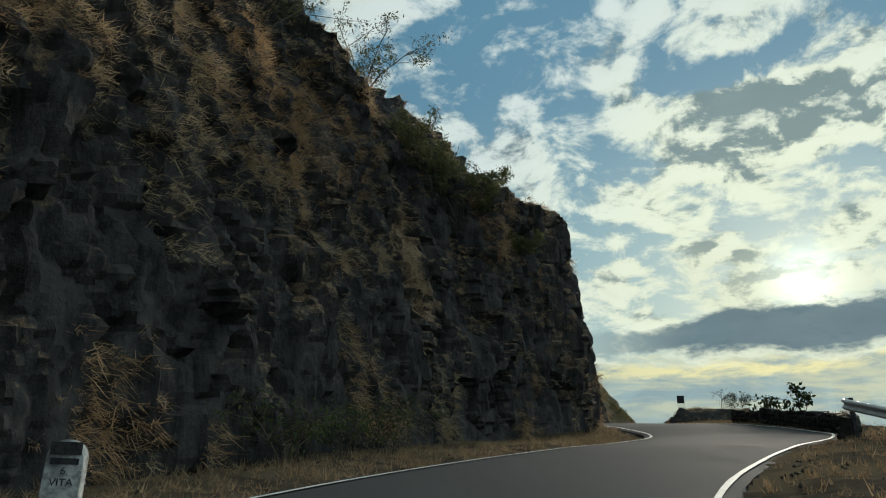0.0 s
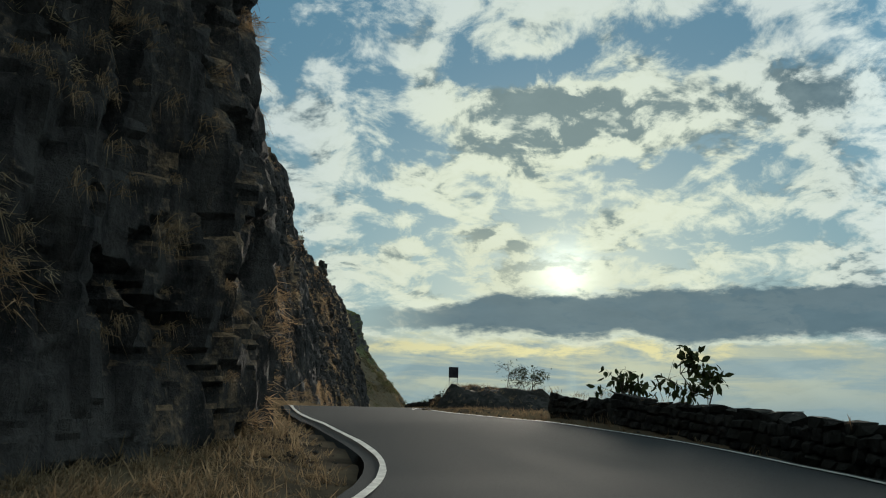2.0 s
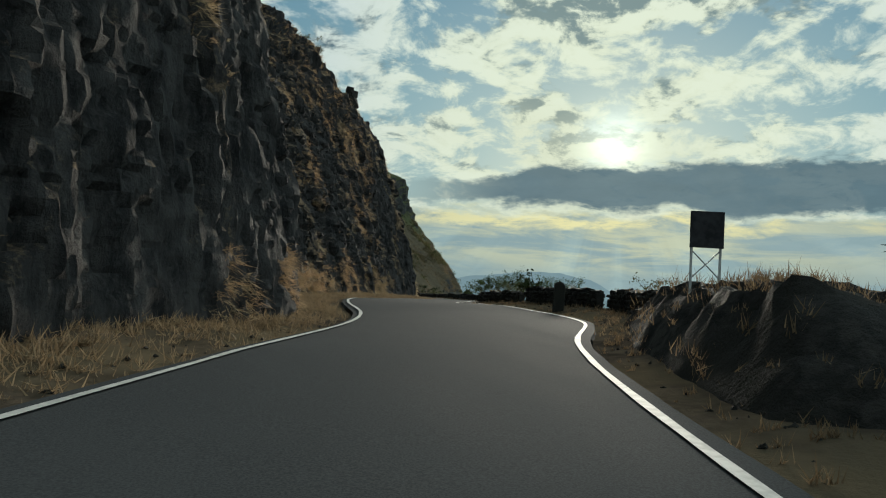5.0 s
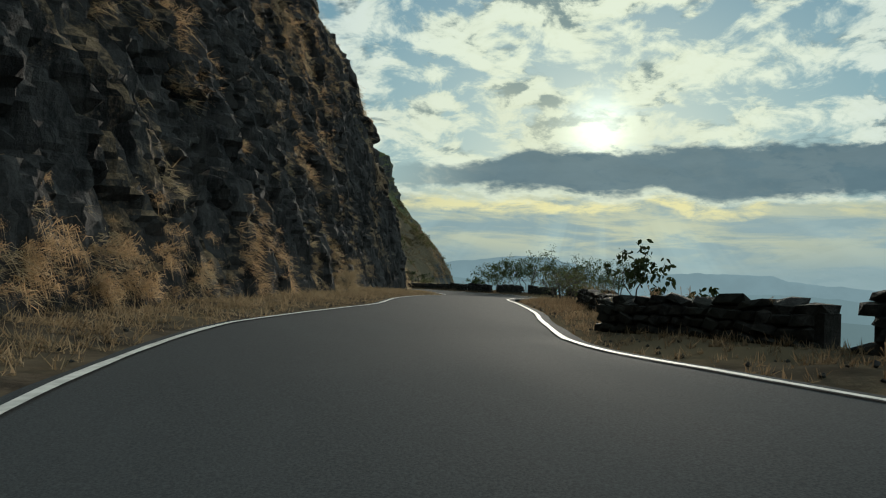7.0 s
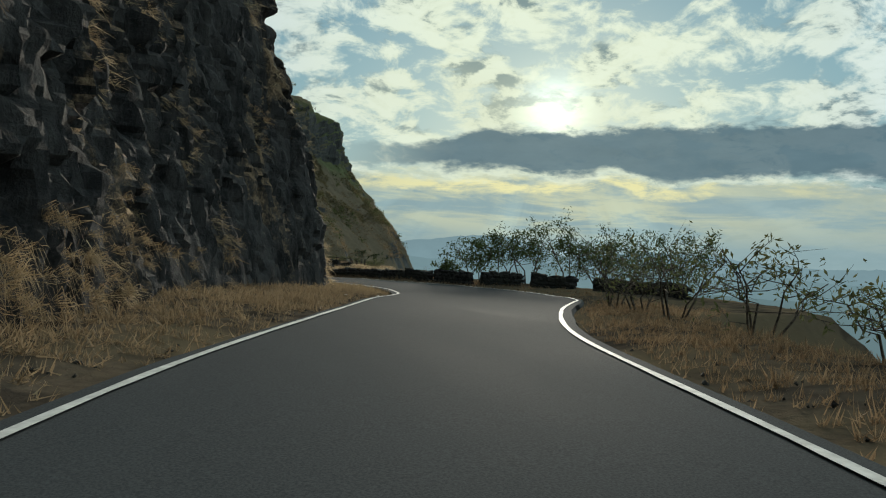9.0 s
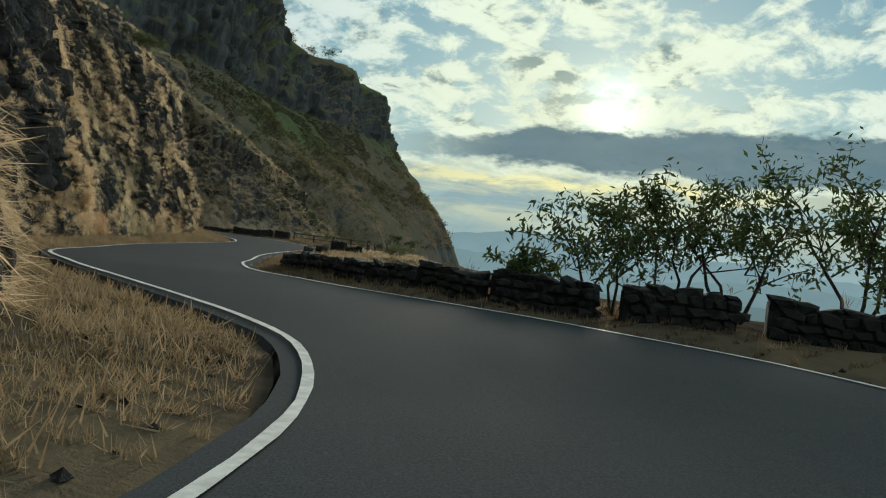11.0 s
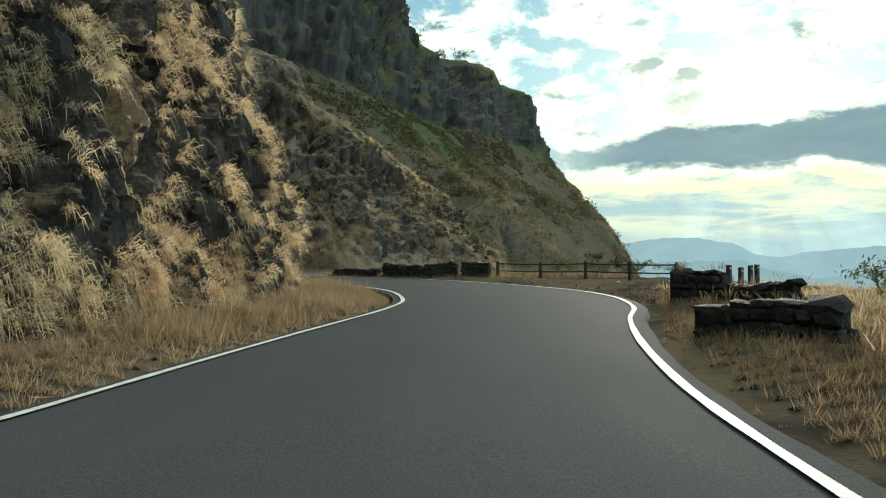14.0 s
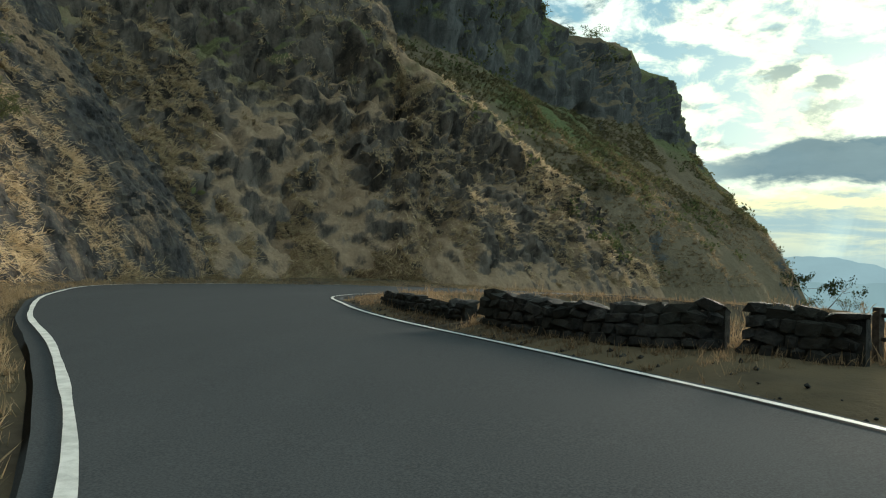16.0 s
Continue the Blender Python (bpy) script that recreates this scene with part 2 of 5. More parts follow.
def road_build(g):
    p = place_of(g)
    grain = g.noise(p, 60, 3, 0.7)
    wear = g.noise(g.vmath("MULTIPLY", p, (1.6, 0.35, 1)), 0.5, 5, 0.6)
    col = g.mix(g.step(grain, 0.3, 0.7), (0.034, 0.037, 0.039, 1), (0.062, 0.067, 0.070, 1))
    col = g.mix(g.math("MULTIPLY", g.step(wear, 0.38, 0.8), 0.25), col, (0.076, 0.081, 0.083, 1))
    return col, grain, 0.0016, g.step(wear, 0.3, 0.7, 0.88, 0.95)


M_ROAD = material("asphalt", road_build, 0.95, 0.006)


# ---- small tools ----
def mesh_ob(name, verts, faces, mat, parent=None, smooth=False, label=""):
    me = bpy.data.meshes.new(name)
    me.from_pydata(verts if isinstance(verts, list) else verts.tolist(), [], faces if isinstance(faces, list) else faces.tolist())
    me.materials.append(mat)
    if smooth:
        me.polygons.foreach_set("use_smooth", [True] * len(me.polygons))
        if smooth > 1:
            me.set_sharp_from_angle(angle=radians(smooth))
    ob = new(name, me)
    if parent:
        ob.parent = parent
    if label:
        tagged(ob, label)
    return ob


def grid_faces(rows, cols):
    i = np.arange(rows - 1)[:, None] * cols + np.arange(cols - 1)[None, :]
    return np.stack([i, i + 1, i + cols + 1, i + cols], -1).reshape(-1, 4)


def hashed(ix, iy, iz, seed):
    h = (ix.astype(np.int64) * 374761393 + iy.astype(np.int64) * 668265263 + iz.astype(np.int64) * 2147483647 + seed * 974634777) & 0xFFFFFFFF
    h = ((h ^ (h >> 13)) * 1274126177) & 0xFFFFFFFF
    h = ((h ^ (h >> 16)) * 2246822519) & 0xFFFFFFFF
    return ((h ^ (h >> 15)) & 0xFFFFFF) / float(0xFFFFFF)


def vnoise(p, seed=0):
    """Smooth lattice noise in -1..1 for rows of points."""
    f = np.floor(p)
    q = p - f
    q = q * q * (3 - 2 * q)
    i = f.astype(np.int64)
    out = 0
    for dx in (0, 1):
        for dy in (0, 1):
            for dz in (0, 1):
                w = (q[:, 0] if dx else 1 - q[:, 0]) * (q[:, 1] if dy else 1 - q[:, 1]) * (q[:, 2] if dz else 1 - q[:, 2])
                out = out + w * hashed(i[:, 0] + dx, i[:, 1] + dy, i[:, 2] + dz, seed)
    return out * 2 - 1


def fbm(p, octaves=4, seed=0, gain=0.5):
    out, a = 0, 1.0
    for k in range(octaves):
        out = out + a * vnoise(p * 2.03 ** k + 17.3 * k, seed + k)
        a *= gain
    return out


def blocks(p, seed=0):
    """Distance to the nearest of scattered centres, its own random value, and the gap to the second."""
    i = np.floor(p).astype(np.int64)
    d1 = np.full(len(p), 9.0)
    d2 = np.full(len(p), 9.0)
    val = np.zeros(len(p))
    for dx in (-1, 0, 1):
        for dy in (-1, 0, 1):
            for dz in (-1, 0, 1):
                c = i + np.array([dx, dy, dz])
                off = np.stack([hashed(c[:, 0], c[:, 1], c[:, 2], seed + k) for k in (1, 2, 3)], 1)
                d = np.linalg.norm(c + off - p, axis=1)
                nearer = d < d1
                d2 = np.where(nearer, d1, np.minimum(d2, d))
                val = np.where(nearer, hashed(c[:, 0], c[:, 1], c[:, 2], seed + 9), val)
                d1 = np.where(nearer, d, d1)
    return d1, val, d2 - d1


def spline(points, step):
    """Catmull-Rom through the points, resampled at even steps."""
    p = np.array(points, float)
    p = np.vstack([2 * p[0] - p[1], p, 2 * p[-1] - p[-2]])
    out = []
    for k in range(1, len(p) - 2):
        for u in np.linspace(0, 1, 24, endpoint=False):
            a, b, c, d = p[k - 1], p[k], p[k + 1], p[k + 2]
            out.append(0.5 * (2 * b + (c - a) * u + (2 * a - 5 * b + 4 * c - d) * u * u + (3 * b - a - 3 * c + d) * u ** 3))
    out.append(p[-2])
    out = np.array(out)
    s = np.concatenate([[0], np.cumsum(np.linalg.norm(np.diff(out[:, :2], axis=0), axis=1))])
    t = np.arange(0, s[-1], step)
    return np.stack([np.interp(t, s, out[:, k]) for k in range(p.shape[1])], 1)


def normals2(line):
    d = np.gradient(line[:, :2], axis=0)
    d /= np.linalg.norm(d, axis=1, keepdims=True)
    return np.stack([-d[:, 1], d[:, 0]], 1)      # to the left of the way


# ---- the road's plan ----
LEFT = [(-8.5, -8), (-4.7, 2.8), (-2.05, 10.0), (0.5, 15.0), (3.45, 19.8), (6.15, 24.2), (7.6, 26.8), (8.4, 29.2), (8.6, 31.5),
        (8.5, 34), (8.4, 38), (8.7, 43), (9.5, 50), (12, 58), (14.6, 66), (15.8, 72.2), (16.1, 78), (17.0, 83.7), (18.5, 87.9),
        (20.1, 91.6), (21.75, 95.5), (24.1, 103.5), (27.4, 112), (30, 118.9), (31.4, 121.7), (32.4, 124.4), (32.6, 127),
        (32.0, 129.0), (30.95, 131.05), (29.88, 133.15), (28.25, 136.55), (26.7, 141.7), (26.6, 146.3), (26.7, 150), (27.1, 154.5), (27.75, 159.5)]
LEFT2 = [(29.4, 166.2), (30.9, 171.3), (31.3, 174.5), (30.75, 179.1), (28.75, 183.3), (25.45, 188.2), (21.8, 193.0), (17.7, 199.9),
         (15.1, 207.8), (18, 216), (24, 223), (34, 231), (46, 243), (58, 262)]
RIGHT = [(-3, -9.5), (0.3, 1.5), (3.4, 9.2), (6.2, 14.5), (9.2, 19), (12.45, 23.2), (14.3, 27), (14.65, 31), (13.9, 34.3), (13.4, 37.5),
         (13.3, 41), (13.8, 45), (15, 51), (17.9, 60), (20.9, 66), (22.2, 71), (22.3, 75), (21.65, 79.5), (22.05, 82.5),
         (23.6, 87), (25.35, 91.5), (28.1, 99.6), (30.6, 107), (34, 113.5), (37.6, 119.1), (39.1, 121.4), (40.1, 124.3),
         (39.5, 127.4), (37.8, 130.1), (35.9, 132.7), (33.7, 135.5), (32.7, 138.0), (32.15, 141.5), (31.95, 146), (32.3, 150), (32.7, 155)]
RIGHT2 = [(33.4, 160), (34.3, 164), (35.5, 168), (36.7, 171.2), (37.35, 175), (36.9, 179), (34.6, 185.2), (31.7, 190.1), (28.5, 195.6),
          (26.4, 200.6), (25, 206), (27, 212), (33, 218), (42, 226), (52, 236), (64, 254)]
HEIGHT = [(-300, -12), (-15, -2.1), (0, -1.15), (5, -0.9), (9.8, -0.61), (15, -0.29), (19.5, -0.03), (23.7, 0.14), (28.2, 0.38),
          (32.8, 0.75), (35, 0.93), (44, 1.4), (58.6, 1.63), (67, 1.62), (73, 1.66), (79, 1.82), (85, 1.84), (98, 1.7),
          (111, 1.49), (119.5, 1.27), (125, 1.12), (131, 1.19), (136.5, 1.17), (142, 1.0), (148.5, 0.87), (155, 0.84),
          (161, 0.79), (167.5, 0.83), (174, 0.92), (180, 1.0), (190, 1.1), (222, 1.0), (262, -1.2), (312, -4.2), (400, -9.0)]
HY, HZ = np.array([h[0] for h in HEIGHT]), np.array([h[1] for h in HEIGHT])


def road_z(y):
    return np.interp(y, HY, HZ)


def bank(y):
    """How much the road's right edge is raised in the bends."""
    return np.interp(y, [15, 25, 34, 46, 58, 66, 76, 83, 122, 128, 136, 142], [0, 0.26, 0.26, 0, 0.05, 0.3, 0.3, 0.05, 0, 0.05, 0.05, 0])


LINE_L = spline(LEFT + LEFT2, 0.5)
LINE_R = spline(RIGHT + RIGHT2, 0.5)
NRM_L, NRM_R = normals2(LINE_L), normals2(LINE_R)
def match(a, b):
    out, k = [], 0
    for q in a:
        k += int(np.argmin(np.linalg.norm(b[k:k + 16] - q, axis=1)))
        out.append(k)
    return out


ROWS = sorted(set(enumerate(match(LINE_L, LINE_R))) | {(i, j) for j, i in enumerate(match(LINE_R, LINE_L))}, key=lambda q: (q[0] + q[1], q[0]))
ROWS = [q for k, q in enumerate(ROWS) if k == 0 or (q[0] >= ROWS[k - 1][0] and q[1] >= ROWS[k - 1][1])]
IL, IR = np.array([q[0] for q in ROWS]), np.array([q[1] for q in ROWS])


def build_road():
    def edge(line, lo_w, seed):
        at = np.column_stack([line, np.zeros(len(line))])
        return (lo_w + 0.04 * vnoise(at * 0.5, seed) + 0.02 * vnoise(at * 1.4, seed + 1))[:, None]
    lo = (LINE_L + NRM_L * edge(LINE_L, 0.25, 21))[IL]
    ro = (LINE_R - NRM_R * edge(LINE_R, 0.27, 23))[IR]
    keep = [0]         # cross rows that would fold over the one before are left out
    for k in range(1, len(lo)):
        last = keep[-1]
        ahead = [np.array([-w[1], w[0]]) / np.linalg.norm(w) for w in (ro[k] - lo[k], ro[last] - lo[last])]
        if min(float((e[k] - e[last]) @ f) for e in (lo, ro) for f in ahead) > -0.005:
            keep.append(k)
    lo, ro, il, ir = lo[keep], ro[keep], IL[keep], IR[keep]
    cols = []
    for u in np.linspace(0, 1, 9):
        p = lo + (ro - lo) * u
        cols.append(np.column_stack([p, road_z(p[:, 1]) + bank(p[:, 1]) * u + 0.04 * (1 - (2 * u - 1) ** 2)]))
    v = np.stack(cols, 1)
    r, c = v.shape[:2]
    verts, faces = [v.reshape(-1, 3)], [grid_faces(r, c)[:, ::-1]]
    for col, way in ((cols[0], 1), (cols[-1], -1)):
        low = col.copy()
        low[:, :2] += (NRM_L[il] * 0.08) if way == 1 else (-NRM_R[ir] * 0.08)
        low[:, 2] -= 0.14
        w = np.stack([low, col] if way == 1 else [col, low], 1).reshape(-1, 3)
        faces.append(grid_faces(r, 2)[:, ::-1] + sum(len(q) for q in verts))
        verts.append(w)
    ob = mesh_ob("road", np.vstack(verts), np.vstack(faces), M_ROAD, smooth=True)
    tagged(ob, "dark grey worn asphalt mountain road", "road", kind="structure")
    for line, nrm, raised in ((LINE_L, NRM_L, 0.0), (LINE_R, NRM_R, 1.0)):
        jit = 0.012 * vnoise(np.column_stack([line * 1.3, np.zeros(len(line))]), 77)
        a = line + nrm * (0.05 + jit[:, None])
        b = line - nrm * (0.05 + jit[:, None])
        z = road_z(line[:, 1]) + bank(line[:, 1]) * (0.08 + 0.86 * raised) + 0.028
        v = np.stack([np.column_stack([a, z]), np.column_stack([b, z + 0.002])], 1)
        ob = mesh_ob("road_marking", v.reshape(-1, 3), grid_faces(len(line), 2)[:, ::-1], M_PAINT)
        tagged(ob, "white painted edge line on the asphalt", "road marking", kind="structure")


build_road()

# ---- ground: one sheet from the verge down to the valley and out to the horizon ----
MID = (LINE_L[IL] + LINE_R[IR]) / 2
HALF = np.linalg.norm(LINE_L[IL] - LINE_R[IR], axis=1) / 2
keep = np.concatenate([[True], np.linalg.norm(np.diff(MID, axis=0), axis=1) > 0.05])
MID, HALF = MID[keep], HALF[keep]
BEFORE = MID[0] + (MID[0] - MID[6]) / np.linalg.norm(MID[6] - MID[0]) * np.arange(60, 0, -3)[:, None]
AFTER = spline([tuple(MID[-1]), (76, 276), (96, 308), (112, 345), (116, 385), (102, 425), (60, 465), (-40, 520), (-300, 600)], 3.0)[1:]
HALF = np.concatenate([np.full(len(BEFORE), HALF[0]), HALF, np.full(len(AFTER), 3.0)])
MID = np.vstack([BEFORE, MID, AFTER])
RUN = np.concatenate([[0], np.cumsum(np.linalg.norm(np.diff(MID, axis=0), axis=1))])
EVEN = np.arange(0, RUN[-1], 0.5)
HALF = np.interp(EVEN, RUN, HALF)
MID = np.column_stack([np.interp(EVEN, RUN, MID[:, 0]), np.interp(EVEN, RUN, MID[:, 1])])
for _ in range(6):
    MID[1:-1] = (MID[:-2] + 2 * MID[1:-1] + MID[2:]) / 4
MID_N = normals2(MID)


def beside(x, y):
    """Nearest place on the road's middle: its index and the distance to the left of it (negative: right)."""
    p = np.column_stack([x, y])
    best = np.zeros(len(p), int)
    for a in range(0, len(p), 20000):
        q = p[a:a + 20000]
        d = ((q[:, None, :] - MID[None, ::2, :]) ** 2).sum(2)
        best[a:a + 20000] = d.argmin(1) * 2
    best = np.minimum(best, len(MID) - 1)
    side = ((p - MID[best]) * MID_N[best]).sum(1)
    dist = np.linalg.norm(p - MID[best], axis=1)
    along = np.abs(((p - MID[best]) * np.column_stack([MID_N[best][:, 1], -MID_N[best][:, 0]])).sum(1))
    return best, np.where(along < 2.5, side, np.where(side > 0, dist, -dist))


def ground_z(x, y):
    k, u = beside(x, y)
    z = road_z(MID[k][:, 1])
    hw = HALF[k]
    p = np.column_stack([x, y, np.zeros(len(x))])
    rough = 0.05 * vnoise(p * 0.9, 3) + 0.05 * vnoise(p * 2.3, 4)
    shelf = 3.2 + 1.2 * vnoise(p * 0.06, 9)
    shelf = shelf + np.interp(MID[k][:, 1], [34, 38, 43, 50, 66, 76, 114, 121, 131, 138, 160, 172, 178, 186, 190, 200, 215, 230, 260], [0, 1.5, 3.2, 5, 5, 1.5, 0, 5, 5, 1, 0, 4, 5.5, 7, 5, 1, 0, 0, 0])
    right = np.maximum(-u - hw - shelf, 0)
    drop = np.where(right < 30, right * 0.75, 22.5 + (right - 30) * 0.5)
    drop = drop * np.interp(MID[k][:, 1], [188, 200, 262, 300], [1, 1.7, 1.7, 1.2])
    drop = np.minimum(drop, 170 + 14 * vnoise(p * 0.004, 8))
    drop = drop * (1 + 0.3 * vnoise(p * 0.045, 6) + 0.12 * vnoise(p * 0.2, 16))
    left = np.maximum(u - hw - 1.0, 0)
    edge = np.maximum(-u - hw - 0.6, 0)
    lift = bank(MID[k][:, 1]) * np.clip(0.5 - u / (2 * hw), 0, 1)
    out = np.clip((np.abs(u) - hw - 0.45) / 0.8, 0, 1)
    raised = np.interp(MID[k][:, 1], [58, 66, 73, 79, 100], [0, 0.08, 0.08, 0.0, 0]) * np.clip(edge / 1.2, 0, 1)
    under = 0.3 * np.clip((hw - 0.1 - np.abs(u)) / 0.6, 0, 1)
    return z - 0.11 - under + lift + out * (0.10 + rough) - drop + np.minimum(left, 30) * 0.05 + np.minimum(edge, 2) * 0.05 + raised


def build_ground():
    def axis(lo, hi, step, far):
        near = np.arange(lo, hi, step)
        out = [hi]
        s = step
        while out[-1] < far:
            s *= 1.28
            out.append(out[-1] + s)
        back = [lo]
        s = step
        while back[-1] > -far:
            s *= 1.28
            back.append(back[-1] - s)
        return np.array(back[:0:-1] + list(near) + out)
    xs, ys = axis(-12, 62, 0.5, 4300), axis(-20, 235, 0.5, 4300)
    gx, gy = np.meshgrid(xs, ys, indexing="ij")
    x, y = gx.ravel(), gy.ravel()
    v = np.column_stack([x, y, ground_z(x, y)])
    ob = mesh_ob("ground", v, grid_faces(len(xs), len(ys))[:, ::-1], M_EARTH, smooth=True)
    tagged(ob, "dry earth verge falling away to a hazy valley", "ground", kind="structure")


build_ground()

# ---- rock faces ----
# foot of the rock: x, y, height of the steep face, its lean back, height of the upper slope, setback of that slope
FOOT = [(-16, -12, 13, 4, 8, 9), (-9.5, 2, 13, 4, 8, 9), (-5.6, 10, 14, 3.5, 12, 9), (-2.6, 18, 14, 3.2, 12, 8), (-0.6, 22, 13.4, 2.8, 8.0, 7),
        (1.9, 26, 10.7, 2.0, 3.2, 5), (4.6, 28.4, 10.2, 1.6, 1.6, 5), (6.7, 30.8, 9.8, 1.4, 2, 5), (7.0, 33.6, 10, 1.8, 3, 5), (6.6, 38, 12, 3.6, 7, 7),
        (6.9, 44, 14, 4.3, 8, 8), (7.7, 52, 15, 4.7, 8, 8), (9.7, 60, 15.5, 4, 8, 8), (12.2, 65, 16, 4, 8, 8)]
FOOT2 = [(13.5, 69.3, 16, 4, 8, 8), (13.2, 74, 16, 5.3, 8, 8), (13.5, 80, 16, 5.8, 8, 8), (14.8, 85.3, 16, 6.2, 8, 8), (17.0, 91.2, 16, 6.6, 8, 8),
         (18.9, 96, 16, 6.6, 7, 8), (20.6, 101, 16, 5.8, 7, 8), (23.1, 109.8, 18, 5.2, 7, 7), (24.9, 116, 18, 4.8, 7, 7), (27.5, 122.2, 18, 4.8, 7, 7),
         (29.9, 126.6, 17, 4.5, 7, 8), (28.7, 130.2, 16, 5, 7, 9), (26.4, 135, 15, 5, 8, 9)]
FOOT3 = [(24.4, 141, 13, 5, 8, 9), (23.9, 147, 12, 4.0, 8, 9), (24.2, 154, 12, 3.2, 8, 9), (25.1, 161, 12, 3.1, 8, 9), (26.2, 166, 11.5, 2.8, 7, 8),
         (27.3, 170.5, 11, 2.2, 6, 7), (28.2, 175.3, 10.5, 2.2, 5, 6), (26.8, 179.8, 10.5, 3.5, 6, 8), (23.4, 184.5, 11, 6, 8, 10), (19.0, 190, 12, 8, 9, 12)]
FOOT4 = [(15.6, 196, 14, 9, 12, 14), (13.6, 204, 15, 10, 14, 16), (13.4, 212, 15, 11, 16, 18), (15, 219, 15, 12, 18, 20)]


def rock_face(name, foot, mat, label, cell=0.15, rug=1.0, seed=5, deep=40.0, rows=(110, 36, 8), rise=0.35, fr=1.0, blocky=(1.0, 1.0), band=None, fine=None, tall=0.3, skirt=0.0, lean=0.05, spurs=0.0, calm=None, relief=None):
    c = spline(foot, cell)
    if fine:
        near = np.zeros(len(c), bool)
        for a, b in fine:
            near |= (c[:, 1] > a) & (c[:, 1] < b)
        c = c[near | (np.arange(len(c)) % 2 == 0)]
    nrm = normals2(c)
    for _ in range(int(4 / cell)):
        nrm[1:-1] = (nrm[:-2] + 2 * nrm[1:-1] + nrm[2:]) / 4
    nrm /= np.linalg.norm(nrm, axis=1, keepdims=True)
    n1, n2, n3 = rows
    ups = [((k / n1) ** 1.12, 0, 0) for k in range(n1 + 1)] + [(1, k / n2, 0) for k in range(1, n2 + 1)] + [(1, 1, k / n3) for k in range(1, n3 + 1)]
    z0 = np.where(c[:, 1] > 222, 0.7, road_z(np.minimum(c[:, 1], 222)) - 0.4)
    layers = []
    for u1, u2, u3 in ups:
        back = c[:, 3] * (np.interp(u1, *band) if band else u1 ** 1.25) + c[:, 5] * u2 + deep * u3
        z = z0 + (c[:, 2] + 0.5) * u1 + c[:, 4] * u2 ** 0.8 + deep * rise * u3
        layers.append(np.column_stack([c[:, :2] + nrm * back[:, None], z]))
    if skirt:
        layers[0] = np.column_stack([c[:, :2] - nrm * skirt * 0.5, z0 - skirt])
    v = np.stack(layers, 1)
    shape = v.shape[:2]
    p = v.reshape(-1, 3)
    out = np.repeat(np.column_stack([-nrm, np.zeros(len(nrm))])[:, None], shape[1], 1).reshape(-1, 3)
    u1 = np.tile([u[0] for u in ups], shape[0])
    u2 = np.tile([u[1] + u[2] for u in ups], shape[0])
    out[:, 2] = lean + (1 - lean) * np.minimum(u2 * 3, 1)
    q = p * np.array([1, 1, tall]) * fr
    wob = fbm(p * 0.6 * fr, 3, seed)[:, None]
    d1, val, gap = blocks(q * 0.5 + 0.5 * wob, seed)
    e1, val2, gap2 = blocks(q * 1.4 + 0.6 * wob, seed + 20)
    g1, val3, gap3 = blocks(q * np.array([1, 1, 1.5]) * 3.0 + 0.7 * wob, seed + 40)
    h1, val4, gap4 = blocks(q * np.array([1, 1, 1.6]) * 6.5 + 0.5 * wob, seed + 60)
    ribs = 1 - np.abs(vnoise(p * np.array([1.0, 1.0, 0.14]) * fr + 0.35 * wob, seed + 70))
    ribs2 = 1 - np.abs(vnoise(p * np.array([2.6, 2.6, 0.5]) * fr + 0.4 * wob, seed + 71))
    push = 0.7 * (val - 0.5) + 0.42 * (val2 - 0.5) + 0.24 * (val3 - 0.5) + 0.13 * (val4 - 0.5) + 0.4 * (ribs - 0.5) + 0.2 * (ribs2 - 0.5)
    push -= 0.25 * np.exp(-(gap / 0.10) ** 2) + 0.12 * np.exp(-(gap2 / 0.12) ** 2) + 0.05 * np.exp(-(gap3 / 0.15) ** 2)
    push *= np.where(u2 > 0, blocky[1], blocky[0])
    if calm:
        push *= np.interp(p[:, 1], *calm)
    if relief:
        push *= np.interp(u1, *relief)
    push += 0.8 * fbm(q * 0.13, 3, seed + 1) + 0.16 * fbm(p * np.array([1.8, 1.8, 6 * tall]) * fr, 3, seed + 2)
    push *= rug * np.minimum(1, 0.3 + u1 * 3.0)
    if spurs:
        fall = p * np.array([0.075, 0.075, 0.012])
        push += spurs * ((1 - np.abs(vnoise(fall, seed + 80))) - 0.6 + 0.45 * (1 - np.abs(vnoise(fall * 2.3, seed + 81)))) * np.clip(1 - u2, 0.25, 1)
    p = p + out * push[:, None]
    f = grid_faces(*shape)
    ob = mesh_ob(name, p, f, mat, smooth=True if rug > 1.5 else 24)
    tagged(ob, label, "cliff", kind="structure")
    return p, out, u1, u2


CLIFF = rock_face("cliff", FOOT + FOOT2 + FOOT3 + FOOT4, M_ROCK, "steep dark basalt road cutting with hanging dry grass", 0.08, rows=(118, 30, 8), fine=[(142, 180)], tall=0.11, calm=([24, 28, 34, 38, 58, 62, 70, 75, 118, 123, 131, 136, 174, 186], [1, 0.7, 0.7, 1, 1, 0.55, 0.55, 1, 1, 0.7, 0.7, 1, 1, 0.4]))

